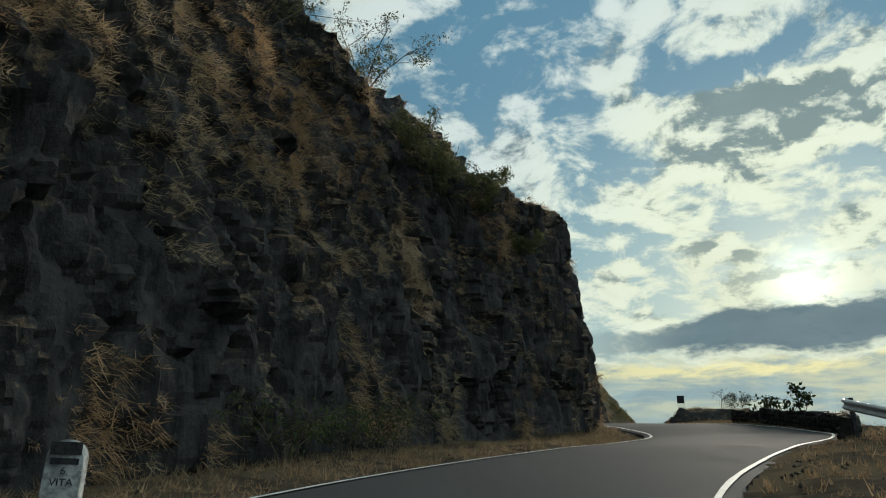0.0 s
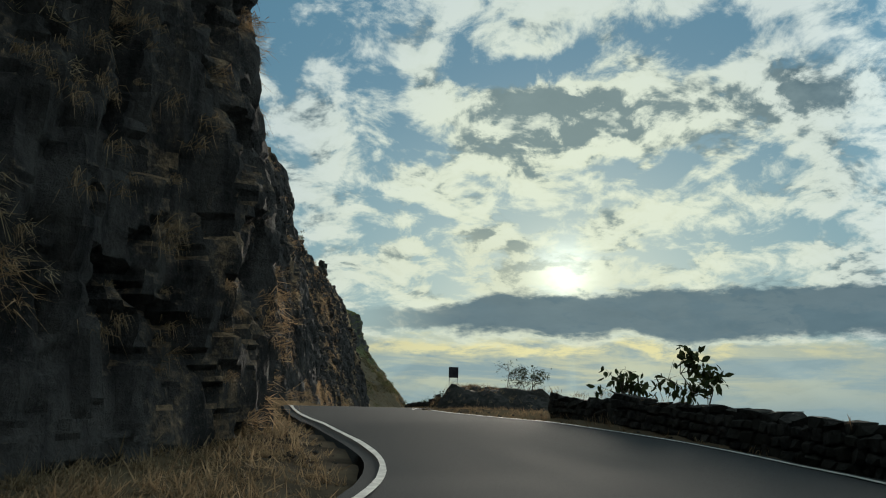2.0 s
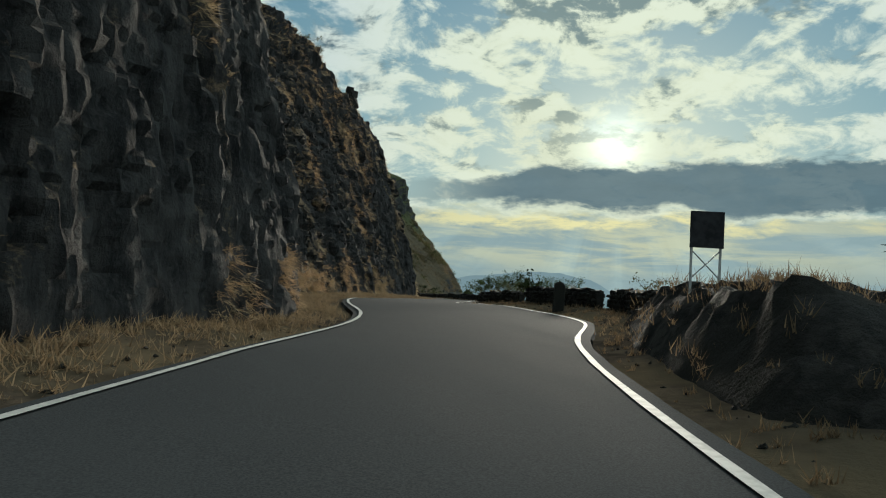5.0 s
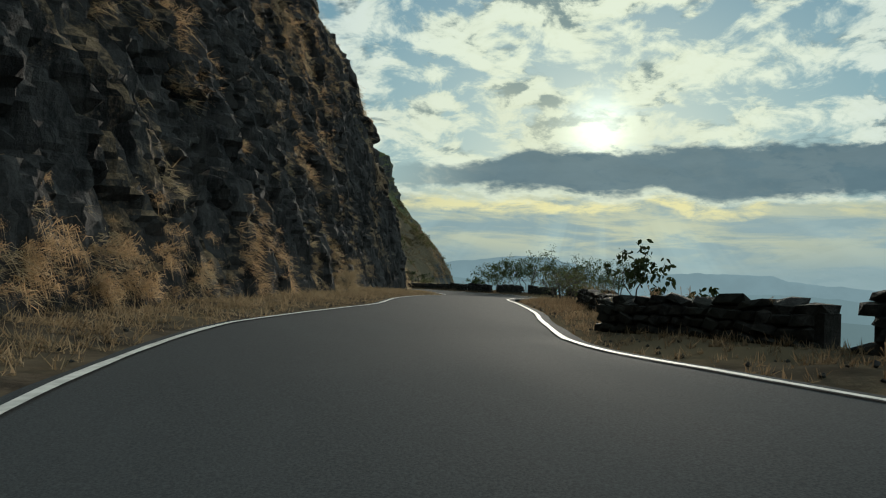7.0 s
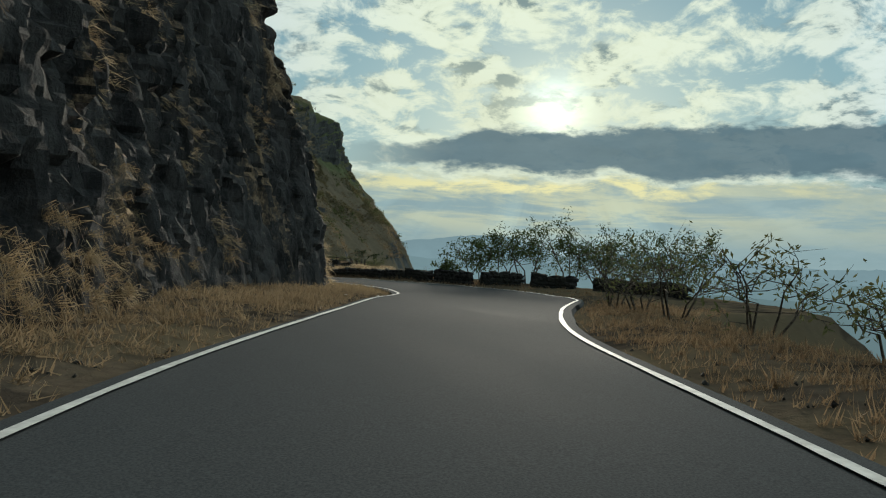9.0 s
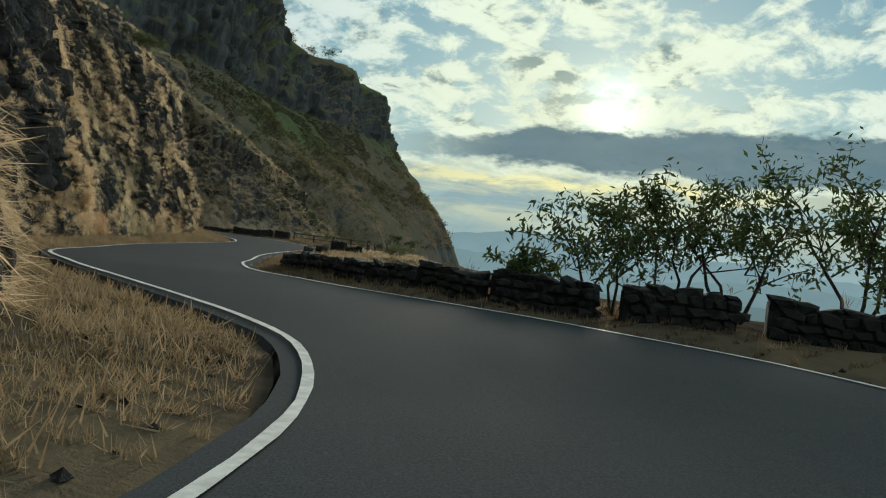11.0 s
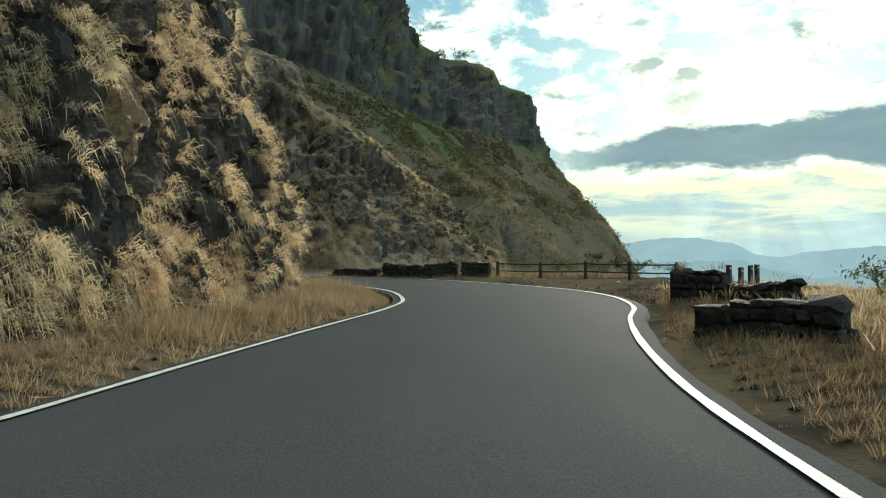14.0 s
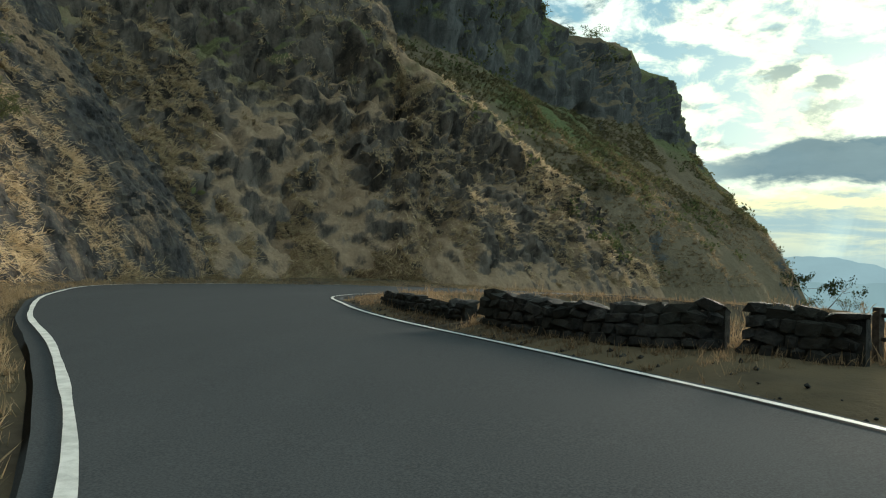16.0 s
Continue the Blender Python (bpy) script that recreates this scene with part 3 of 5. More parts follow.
# the spur beyond the last bend and the mountain over it
SPUR = [(13.4, 208, 30, 20, 6, 8), (15.5, 219, 30, 20, 6, 8), (21, 228.5, 26, 15, 6, 8), (29, 233, 21, 13, 5, 8), (37, 242, 16, 11, 3, 8),
        (43.5, 251, 12, 9, 2, 8), (48.5, 260, 8, 6, 1, 6), (51, 268, 4, 5, 0.5, 5)]
SPUR_FACE = rock_face("hillside", SPUR, M_SLOPE, "brown grassy hillside with a dark rock band", 0.28, 1.9, 51, 30.0, (100, 16, 8), 0.25, 0.5, (1.0, 0.5), ([0, 0.62, 0.86, 1], [0, 0.76, 0.84, 1]), tall=0.22, skirt=12.0, lean=0.6, spurs=0.7, relief=([0, 0.1, 0.5, 0.64, 0.84, 0.9, 1], [0.6, 0.85, 0.85, 1.2, 1.2, 0.5, 0.4]))
RANGE = [(8, 214, 34, 26, 44, 6), (14, 232, 36, 32, 50, 6), (24, 246, 36, 38, 50, 6), (38, 256, 36, 40, 48, 6),
         (52, 266, 35, 42, 46, 5), (64, 282, 34, 42, 42, 5), (77, 303, 33, 38, 18, 4), (90, 330, 32, 27, 18, 3), (98, 352, 30, 22, 17, 3), (97, 380, 29, 24, 14, 4),
         (86, 405, 30, 30, 20, 8), (60, 430, 30, 30, 20, 8)]
RANGE_FACE = rock_face("mountain", RANGE, M_RANGE, "high brown and green mountain slope under rock cliffs", 0.8, 3.4, 31, 60.0, (60, 50, 10), 0.3, 0.26, (0.26, 1.0), skirt=40.0, spurs=3.2)


# ---- far hills: a self-lit backdrop with the haze put into its colour ----
def glow_haze_mat(name, colour):
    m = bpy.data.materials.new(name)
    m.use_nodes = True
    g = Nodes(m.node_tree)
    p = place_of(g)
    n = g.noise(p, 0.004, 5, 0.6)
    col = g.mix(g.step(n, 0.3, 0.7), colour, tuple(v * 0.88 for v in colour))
    # an even glow, from no lamp, stands in for the hazy air
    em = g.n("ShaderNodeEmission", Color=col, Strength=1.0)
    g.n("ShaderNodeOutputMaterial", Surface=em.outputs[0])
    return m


def far_ridge(name, reach, outline, colour, deep):
    az = np.arange(-60, 130, 0.25)
    el = np.interp(az, [o[0] for o in outline], [o[1] for o in outline])
    el = el + 0.09 * vnoise(np.column_stack([az * 0.7, az * 0, az * 0]), 5) + 0.04 * vnoise(np.column_stack([az * 2.3, az * 0, az * 0]), 6)
    a = np.radians(az)
    rows = []
    for low, near in ((0, 0), (0.35, 0.05), (1, 0.12)):
        r = reach * (1 - near)
        z = 3 + r * np.tan(np.radians(el)) - low * deep
        rows.append(np.column_stack([30 + r * np.sin(a), 110 + r * np.cos(a), z]))
    v = np.stack(rows, 1)
    tagged(mesh_ob(name, v.reshape(-1, 3), grid_faces(len(az), 3)[:, ::-1], glow_haze_mat(name + "_haze", colour), smooth=True),
           "pale blue self-lit backdrop ridge with distance haze in its colour", "hills", kind="structure")


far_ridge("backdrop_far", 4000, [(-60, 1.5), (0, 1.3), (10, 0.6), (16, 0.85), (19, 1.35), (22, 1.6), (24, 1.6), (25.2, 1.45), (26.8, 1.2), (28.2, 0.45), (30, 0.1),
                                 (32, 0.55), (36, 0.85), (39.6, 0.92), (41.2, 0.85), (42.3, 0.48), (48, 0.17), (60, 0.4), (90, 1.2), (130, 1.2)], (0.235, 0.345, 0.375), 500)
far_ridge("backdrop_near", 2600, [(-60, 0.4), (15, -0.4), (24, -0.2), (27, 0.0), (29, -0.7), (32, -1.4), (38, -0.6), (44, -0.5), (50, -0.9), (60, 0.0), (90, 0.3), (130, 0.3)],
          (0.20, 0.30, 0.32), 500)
# added low ring that veils the valley floor with painted haze
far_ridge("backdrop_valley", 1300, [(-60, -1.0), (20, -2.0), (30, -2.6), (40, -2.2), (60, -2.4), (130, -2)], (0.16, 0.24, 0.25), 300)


# ---- vegetation ----
M_BARK = mottled("bark", (0.05, 0.042, 0.034), (0.12, 0.10, 0.08), 12.0, 0.01)


def leaf_mat(name, a, b):
    return thin_mat(name, a, b, 0.3)


M_LEAF = leaf_mat("leaves", (0.035, 0.055, 0.02, 1), (0.085, 0.11, 0.04, 1))
M_LEAF_DARK = thin_mat("dark_leaves", (0.020, 0.030, 0.012, 1), (0.048, 0.062, 0.024, 1), 0.12)
M_LEAF_DRY = leaf_mat("dull_leaves", (0.06, 0.075, 0.03, 1), (0.13, 0.13, 0.06, 1))
M_SCRUB = leaf_mat("scrub_leaves", (0.080, 0.078, 0.040, 1), (0.20, 0.165, 0.09, 1))
M_STRAW2 = tuft_mat("pale_grass", (0.44, 0.355, 0.215), (0.76, 0.64, 0.43))


M_VERGE = tuft_mat("verge_straw", (0.180, 0.130, 0.074), (0.335, 0.256, 0.156))
M_STRAW4 = tuft_mat("shoulder_straw", (0.15, 0.102, 0.06), (0.31, 0.225, 0.138))
M_RUST = tuft_mat("rusty_grass", (0.31, 0.20, 0.108), (0.58, 0.40, 0.235))
M_RUST2 = tuft_mat("faded_grass", (0.31, 0.235, 0.145), (0.58, 0.46, 0.295))
M_VERGE2 = tuft_mat("brown_verge_straw", (0.145, 0.105, 0.063), (0.295, 0.225, 0.14))
M_STRAW3 = tuft_mat("brown_grass", (0.42, 0.315, 0.19), (0.72, 0.56, 0.36))


def unit(v):
    return v / np.maximum(np.linalg.norm(v, axis=-1, keepdims=True), 1e-9)


def blades(name, pos, out, per, length, mat, rng, droop=(0.3, 0.9), upward=0.5, outward=0.8, width=0.012, label="", bent=True):
    """Clumps of bent grass blades standing on pos, leaning along out."""
    m = len(pos)
    P = np.repeat(pos, per, 0)
    N = np.repeat(out, per, 0)
    ln = np.repeat(rng.uniform(length[0], length[1], m), per) * rng.uniform(0.55, 1.15, m * per)
    side0 = rng.normal(size=(m * per, 3))
    P = P + side0 * np.array([0.16, 0.16, 0.10]) * ln[:, None]
    d = unit(N * outward + np.array([0, 0, upward]) + rng.normal(size=(m * per, 3)) * 0.33)
    s = unit(np.cross(d, rng.normal(size=(m * per, 3)))) * (width * (0.6 + ln / max(length)))[:, None]
    dr = rng.uniform(droop[0], droop[1], m * per)
    mid = P + d * (ln * 0.5)[:, None] + np.column_stack([ln * 0, ln * 0, -dr * ln * 0.14])
    tip = P + d * (ln * 0.85)[:, None] + np.column_stack([ln * 0, ln * 0, -dr * ln * 0.75])
    if bent:
        v = np.stack([P, mid - s, mid + s, tip], 1).reshape(-1, 3)
        b = np.arange(m * per)[:, None] * 4
        f = (b + np.array([0, 1, 2])).tolist() + (b + np.array([1, 3, 2])).tolist()
    else:
        v = np.stack([P - s, P + s, (mid + tip * 2) / 3], 1).reshape(-1, 3)
        f = (np.arange(m * per)[:, None] * 3 + np.array([0, 1, 2])).tolist()
    ob = mesh_ob(name, v, f, mat)
    return tagged(ob, label, "grass", kind="stuff")


RNG = np.random.default_rng(11)


def cliff_grass():
    p, out, u1, u2 = CLIFF
    base = road_z(p[:, 1])
    seen = (p[:, 1] > -5) & (p[:, 1] < 214) & (p[:, 2] > base + 0.2) & (u2 < 0.9)
    streak = 0.55 * fbm(p * np.array([0.35, 0.35, 0.14]), 3, 61) + 0.75 * vnoise(p * np.array([1.1, 1.1, 0.5]), 64) + 0.45 * vnoise(p * np.array([2.6, 2.6, 1.5]), 66)
    share = np.interp(p[:, 1], [0, 28, 34, 60, 72, 125, 132, 142, 150, 178, 190, 214], [0.2, 0.05, -0.1, 0.0, 0.1, 0.08, -0.1, 0.12, 0.2, 0.28, 0.4, 0.4])
    share = share + np.interp(p[:, 2] - base, [0, 0.9, 2.2, 9, 14], [0.5, 0.2, 0.0, 0.1, 0.5]) + 0.6 * np.minimum(u2 * 4, 1)
    share = share + np.interp(p[:, 1], [24, 30], [0.75, 0]) * np.interp(p[:, 2] - base, [3.0, 7.5], [0, 1])
    good = np.flatnonzero(seen & (streak + share > 0.42))
    want = np.interp(p[good, 1], [0, 30, 36, 58, 66, 120, 138, 145, 178, 186, 214], [3.0, 2.4, 1.0, 1.2, 1.7, 1.5, 1.2, 1.7, 1.7, 2.6, 2.6]) * np.interp(streak[good] + share[good], [0.42, 0.9], [0.4, 1.7])
    hearts = RNG.choice(good, 2450, p=want / want.sum())
    rows = 118 + 1 + 30 + 8
    size = RNG.uniform(0.22, 0.62, len(hearts)) * np.interp(p[hearts, 2] - base[hearts], [0, 1.5, 4], [1.5, 1.2, 1.0]) * np.interp(p[hearts, 1], [176, 186], [1.0, 1.5])
    per_clump = np.clip((size * 34).astype(int), 6, 30)
    heart, wide_of = np.repeat(hearts, per_clump), np.repeat(size, per_clump)
    step = np.where((p[heart, 1] > 142) & (p[heart, 1] < 180), 0.08, 0.16)
    col = heart // rows + np.round(RNG.normal(size=len(heart)) * 0.5 * wide_of / step).astype(int)
    row = heart % rows + np.round(RNG.normal(size=len(heart)) * 0.75 * wide_of / 0.13).astype(int)
    col, row = np.clip(col, 0, len(p) // rows - 1), np.clip(row, 1, 118 + 26)
    pick = np.concatenate([col * rows + row, RNG.choice(good, 5500, p=want / want.sum())])
    pick = pick[p[pick, 2] > base[pick] + 0.1]
    q = p[pick] + RNG.normal(size=(len(pick), 3)) * 0.05
    dry = vnoise(q * 0.21, 70) + RNG.normal(size=len(q)) * 0.25
    near = (q[:, 1] > 138) & (q[:, 1] < 190)
    bank_side = q[:, 1] >= 186
    near &= ~bank_side
    far = (q[:, 1] > 124) & ~near & ~bank_side
    shade = ~near & ~far & ~bank_side
    for name, sel, mat, label, per, wide in (
            ("dry_grass", (dry > -0.1) & near, M_STRAW, "golden dry grass tufts hanging from the rock face", 20, 0.0053),
            ("pale_dry_grass", (dry <= -0.1) & near, M_STRAW2, "pale olive dry grass tufts on the rock face", 20, 0.0053),
            ("dry_grass", far, M_STRAW3, "brown dry grass on the cutting by the bend", 20, 0.0065),
            ("bank_grass", bank_side, M_STRAW, "long golden dry grass over the bank by the last bend", 12, 0.0135),
            ("rusty_grass", (dry > -0.1) & shade, M_RUST, "rust-brown dry grass tufts hanging from the dark rock", 20, 0.0057),
            ("faded_grass", (dry <= -0.1) & shade, M_RUST2, "faded brown dry grass tufts on the dark rock", 20, 0.0057)):
        blades(name, q[sel], out[pick][sel] * np.array([1, 1, 0]), per, (0.4, 1.1) if name == "bank_grass" else (0.16, 0.56) if near[sel].any() else (0.22, 0.72), mat, RNG, (0.5, 1.7), 1.0 if name == "bank_grass" else 0.65, 0.7, wide, label, bent=bool(near[sel].any()))

    # shaggy masses: along the road, height over it, reach along and up, number of tufts
    for y, h, ry, rh, n, mat in ((154.2, 3.2, 0.7, 1.2, 150, M_STRAW), (153.2, 1.7, 1.1, 0.7, 110, M_STRAW), (155.4, 1.5, 0.6, 0.7, 80, M_STRAW3), (158.4, 0.7, 2.0, 0.5, 170, M_RUST), (147.5, 1.0, 4.0, 0.8, 170, M_STRAW3),
                                 (164.5, 7.4, 2.6, 1.6, 150, M_STRAW3), (159.5, 6.6, 2.0, 1.2, 80, M_STRAW3), (165.5, 2.2, 1.0, 1.3, 60, M_STRAW), (170.5, 1.0, 3.0, 0.8, 80, M_RUST), (150.5, 5.8, 2.5, 1.4, 90, M_STRAW3),
                                 (28.5, 4.0, 2.0, 2.6, 40, M_STRAW4), (31.0, 1.6, 1.6, 1.3, 30, M_STRAW4), (30.0, 7.6, 2.5, 1.8, 40, M_STRAW4), (46.0, 2.6, 5.0, 2.2, 80, M_STRAW4),
                                 (52.0, 6.0, 5.0, 2.5, 80, M_STRAW4), (78.0, 1.6, 3.5, 1.3, 150, M_RUST), (86.0, 1.0, 4.0, 0.9, 130, M_RUST), (75.0, 4.5, 2.5, 1.8, 90, M_RUST), (108.0, 1.0, 5.0, 0.9, 120, M_VERGE),
                                 (170.0, 5.8, 1.5, 1.1, 110, M_STRAW3), (174.5, 5.0, 1.2, 1.3, 65, M_STRAW3), (167.0, 4.4, 1.4, 1.2, 90, M_STRAW2), (170.2, 3.2, 1.0, 1.0, 60, M_STRAW), (174.0, 2.2, 1.2, 0.9, 70, M_STRAW3)):
        fit = np.where(seen, np.exp(-((p[:, 1] - y) / ry) ** 2 - ((p[:, 2] - base - h) / rh) ** 2) * np.clip(0.5 + streak, 0.1, 1.5), 0)
        pick = RNG.choice(len(p), n, p=fit / fit.sum())
        q = p[pick] + out[pick] * RNG.uniform(0, 0.25, (n, 1)) * np.array([1, 1, 0]) + RNG.normal(size=(n, 3)) * 0.06
        blades("shaggy_grass", q, out[pick] * np.array([1, 1, 0]), 34, (0.2, 0.62), mat, RNG, (0.5, 1.6), 0.7, 0.7, 0.0048, "shaggy mass of golden dry grass on the rock face")


cliff_grass()


def verge_grass():
    def strip(line, nrm, way, n, lo, hi, seed, thr):
        k = RNG.integers(0, len(line), n * 3)
        off = RNG.uniform(0, 1, n * 3) ** 0.8 * (hi - lo) + lo
        q = line[k] + nrm[k] * (way * off)[:, None]
        mask = vnoise(np.column_stack([q * 0.35, q[:, :1] * 0]), seed) > thr
        q = q[~((way < 0) & (q[:, 1] > 176) & (q[:, 1] < 191) & (RNG.uniform(0, 1, len(q)) < 0.88)) & mask & ((q[:, 1] > 60) | (way > 0) | (RNG.uniform(0, 1, len(q)) < 0.6))][:n]
        return np.column_stack([q, ground_z(q[:, 0], q[:, 1])])
    left = strip(LINE_L, NRM_L, 1, 17000, 0.42, 4.0, 91, -0.8)
    more = (LINE_L[:, 1] > 112) & (LINE_L[:, 1] < 200)
    left = np.vstack([left, strip(LINE_L[more], NRM_L[more], 1, 6500, 0.4, 2.4, 93, -0.9)])
    right = strip(LINE_R, NRM_R, -1, 11000, 0.4, 3.4, 92, -0.8)
    for lo_y, hi_y, n, reach in ((50, 82, 4200, 5.2), (24, 48, 2600, 3.6), (82, 120, 2600, 4.0)):
        part_of = (LINE_L[:, 1] > lo_y) & (LINE_L[:, 1] < hi_y)
        left = np.vstack([left, strip(LINE_L[part_of], NRM_L[part_of], 1, n, 0.8, reach, 94, -0.7)])
    up = np.zeros_like(left)
    gold = left[:, 1] > 122
    blades("verge_grass", left[gold], up[gold], 12, (0.14, 0.46), M_VERGE, RNG, (0.1, 0.9), 1.0, 0.0, 0.0052, "golden dry grass along the roadside verge", bent=False)
    blades("brown_verge_grass", left[~gold], up[~gold], 10, (0.14, 0.52), M_VERGE2, RNG, (0.2, 1.2), 1.0, 0.0, 0.0074, "brown matted dry grass along the roadside verge", bent=False)
    blades("shoulder_grass", right, np.zeros_like(right), 9, (0.08, 0.30), M_STRAW4, RNG, (0.0, 0.6), 1.0, 0.0, 0.0064, "brown dry grass on the outer shoulder", bent=False)
    part_of = (LINE_L[:, 1] > 165) & (LINE_L[:, 1] < 182)
    tall = strip(LINE_L[part_of], NRM_L[part_of], 1, 1700, 0.9, 3.0, 96, -0.8)
    blades("tall_verge_grass", tall, np.zeros_like(tall), 15, (0.4, 0.95), M_VERGE, RNG, (0.2, 1.0), 1.0, 0.0, 0.0055, "tall golden dry grass at the foot of the rock by the bend", bent=False)
    k = np.concatenate([RNG.integers(0, len(LINE_R), 26000), RNG.choice(np.flatnonzero((LINE_R[:, 1] > 143) & (LINE_R[:, 1] < 172)), 4500)])
    k = k[((LINE_R[k, 1] > 130) & (LINE_R[k, 1] < 174)) | ((LINE_R[k, 1] > 86) & (LINE_R[k, 1] < 118)) | ((LINE_R[k, 1] > 188) & (LINE_R[k, 1] < 212))]
    q = LINE_R[k] - NRM_R[k] * (0.7 + 4.2 * RNG.uniform(0, 1, len(k)))[:, None]
    q = q[vnoise(np.column_stack([q * 0.4, q[:, :1] * 0]), 95) > -0.6]
    q = np.column_stack([q, ground_z(q[:, 0], q[:, 1])])
    fx, fy = RNG.uniform(35, 50, 6500), RNG.uniform(150, 176, 6500)
    kk, u = beside(fx, fy)
    ok = (u < -HALF[kk] - 4.0) & (u > -HALF[kk] - 11) & (fbm(np.column_stack([fx, fy, fx * 0]) * 0.3, 2, 97) > -0.5)
    q = np.vstack([q, np.column_stack([fx, fy, ground_z(fx, fy)])[ok]])
    blades("tall_grass", q, np.zeros_like(q), 8, (0.12, 0.38), M_STRAW4, RNG, (0.0, 0.6), 1.0, 0.0, 0.005, "tall straw-coloured grass on the outer shoulder", bent=False)
    fx, fy = RNG.uniform(34, 54, 16000), RNG.uniform(138, 178, 16000)
    kk, u = beside(fx, fy)
    ok = (u < -HALF[kk] - 2.5) & (u > -HALF[kk] - 16) & (fbm(np.column_stack([fx, fy, fx * 0]) * 0.25, 2, 99) > -0.6)
    q = np.column_stack([fx, fy, ground_z(fx, fy)])[ok][:9000]
    blades("slope_grass", q, np.zeros_like(q), 7, (0.25, 0.65), M_RUST2, RNG, (0.2, 0.9), 1.0, 0.0, 0.009, "faded dry grass on the slope below the parapet", bent=False)
    k = np.concatenate([RNG.choice(np.flatnonzero((SPUR_FACE[0][:, 1] < 231) & (SPUR_FACE[0][:, 2] < 22)), 20000), RNG.integers(0, len(SPUR_FACE[0]), 40000)])
    p, out = SPUR_FACE[0][k], SPUR_FACE[1][k]
    ok = (0.6 * fbm(p * np.array([0.22, 0.22, 0.08]), 3, 44) + 0.6 * vnoise(p * np.array([0.8, 0.8, 0.35]), 45) > 0.02) & (p[:, 2] < 40)
    blades("hillside_grass", p[ok][:22000], out[ok][:22000] * np.array([1, 1, 0]), 8, (0.35, 1.15), M_RUST2, RNG, (0.4, 1.3), 0.85, 0.6, 0.03, "brown dry grass covering the hillside", bent=False)
    k = RNG.integers(0, len(RANGE_FACE[0]), 110000)
    p, out, up2 = RANGE_FACE[0][k], RANGE_FACE[1][k], RANGE_FACE[3][k]
    ok = (up2 == 0) & (p[:, 2] > 12) & (fbm(p * 0.1, 3, 47) + 0.5 * vnoise(p * 0.3, 48) > 0.05)
    blades("mountain_scrub", p[ok][:16000], out[ok][:16000] * np.array([1, 1, 0]), 7, (0.5, 1.5), M_SCRUB, RNG, (0.2, 1.0), 0.8, 0.6, 0.075, "low dull green scrub on the mountain slope", bent=False)
    ok = (up2 == 0) & (p[:, 2] > -4) & (p[:, 2] < 22) & (fbm(p * 0.09, 3, 57) > -0.35)
    blades("mountain_grass", p[ok][:11000], out[ok][:11000] * np.array([1, 1, 0]), 6, (0.5, 1.3), M_VERGE2, RNG, (0.4, 1.2), 0.8, 0.6, 0.06, "dry brown grass on the lower mountain slope", bent=False)
    fx, fy = RNG.uniform(26, 56, 5000), RNG.uniform(188, 240, 5000)
    kk, u = beside(fx, fy)
    ok = (u < -HALF[kk] - 2.5) & (u > -22)
    q = np.column_stack([fx, fy, ground_z(fx, fy)])[ok]
    blades("meadow_grass", q, np.zeros_like(q), 9, (0.3, 0.8), M_STRAW4, RNG, (0.0, 0.5), 1.0, 0.0, 0.014, "tall dry grass on the level ground past the bend", bent=False)


verge_grass()


class Shape:
    """Gathers vertices and faces of one mesh."""

    def __init__(self):
        self.v, self.f = [], []

    def add(self, v, f):
        n = len(self.v)
        self.v += [tuple(q) for q in v]
        self.f += [[i + n for i in face] for face in f]
        return self

    def box(self, centre, size, turn=0.0, chamfer=0.0):
        c, s = math.cos(turn), math.sin(turn)
        x, y, z = (q / 2 for q in size)
        k = chamfer
        rings = [(-z, k), (-z + k, 0), (z - k, 0), (z, k)] if k else [(-z, 0), (z, 0)]
        v = []
        for h, i in rings:
            for a, b in ((-x + i, -y + i), (x - i, -y + i), (x - i, y - i), (-x + i, y - i)):
                v.append((centre[0] + a * c - b * s, centre[1] + a * s + b * c, centre[2] + h))
        n = len(rings)
        f = [[3, 2, 1, 0], [4 * n - 4, 4 * n - 3, 4 * n - 2, 4 * n - 1]]
        for r in range(n - 1):
            f += [[4 * r + j, 4 * r + (j + 1) % 4, 4 * r + 4 + (j + 1) % 4, 4 * r + 4 + j] for j in range(4)]
        return self.add(v, f)

    def tube(self, pts, radii, sides=6):
        pts = [Vector(q) for q in pts]
        v, f = [], []
        for i, q in enumerate(pts):
            d = (pts[min(i + 1, len(pts) - 1)] - pts[max(i - 1, 0)]).normalized()
            a = d.orthogonal().normalized()
            b = d.cross(a)
            for k in range(sides):
                w = 2 * math.pi * k / sides
                v.append(q + (a * math.cos(w) + b * math.sin(w)) * radii[i])
        for i in range(len(pts) - 1):
            f += [[i * sides + k, i * sides + (k + 1) % sides, (i + 1) * sides + (k + 1) % sides, (i + 1) * sides + k] for k in range(sides)]
        f += [list(range(sides))[::-1], [(len(pts) - 1) * sides + k for k in range(sides)]]
        return self.add(v, f)

    def ob(self, name, mat, parent=None, label="", smooth=False):
        return mesh_ob(name, self.v, self.f, mat, parent, smooth, label)


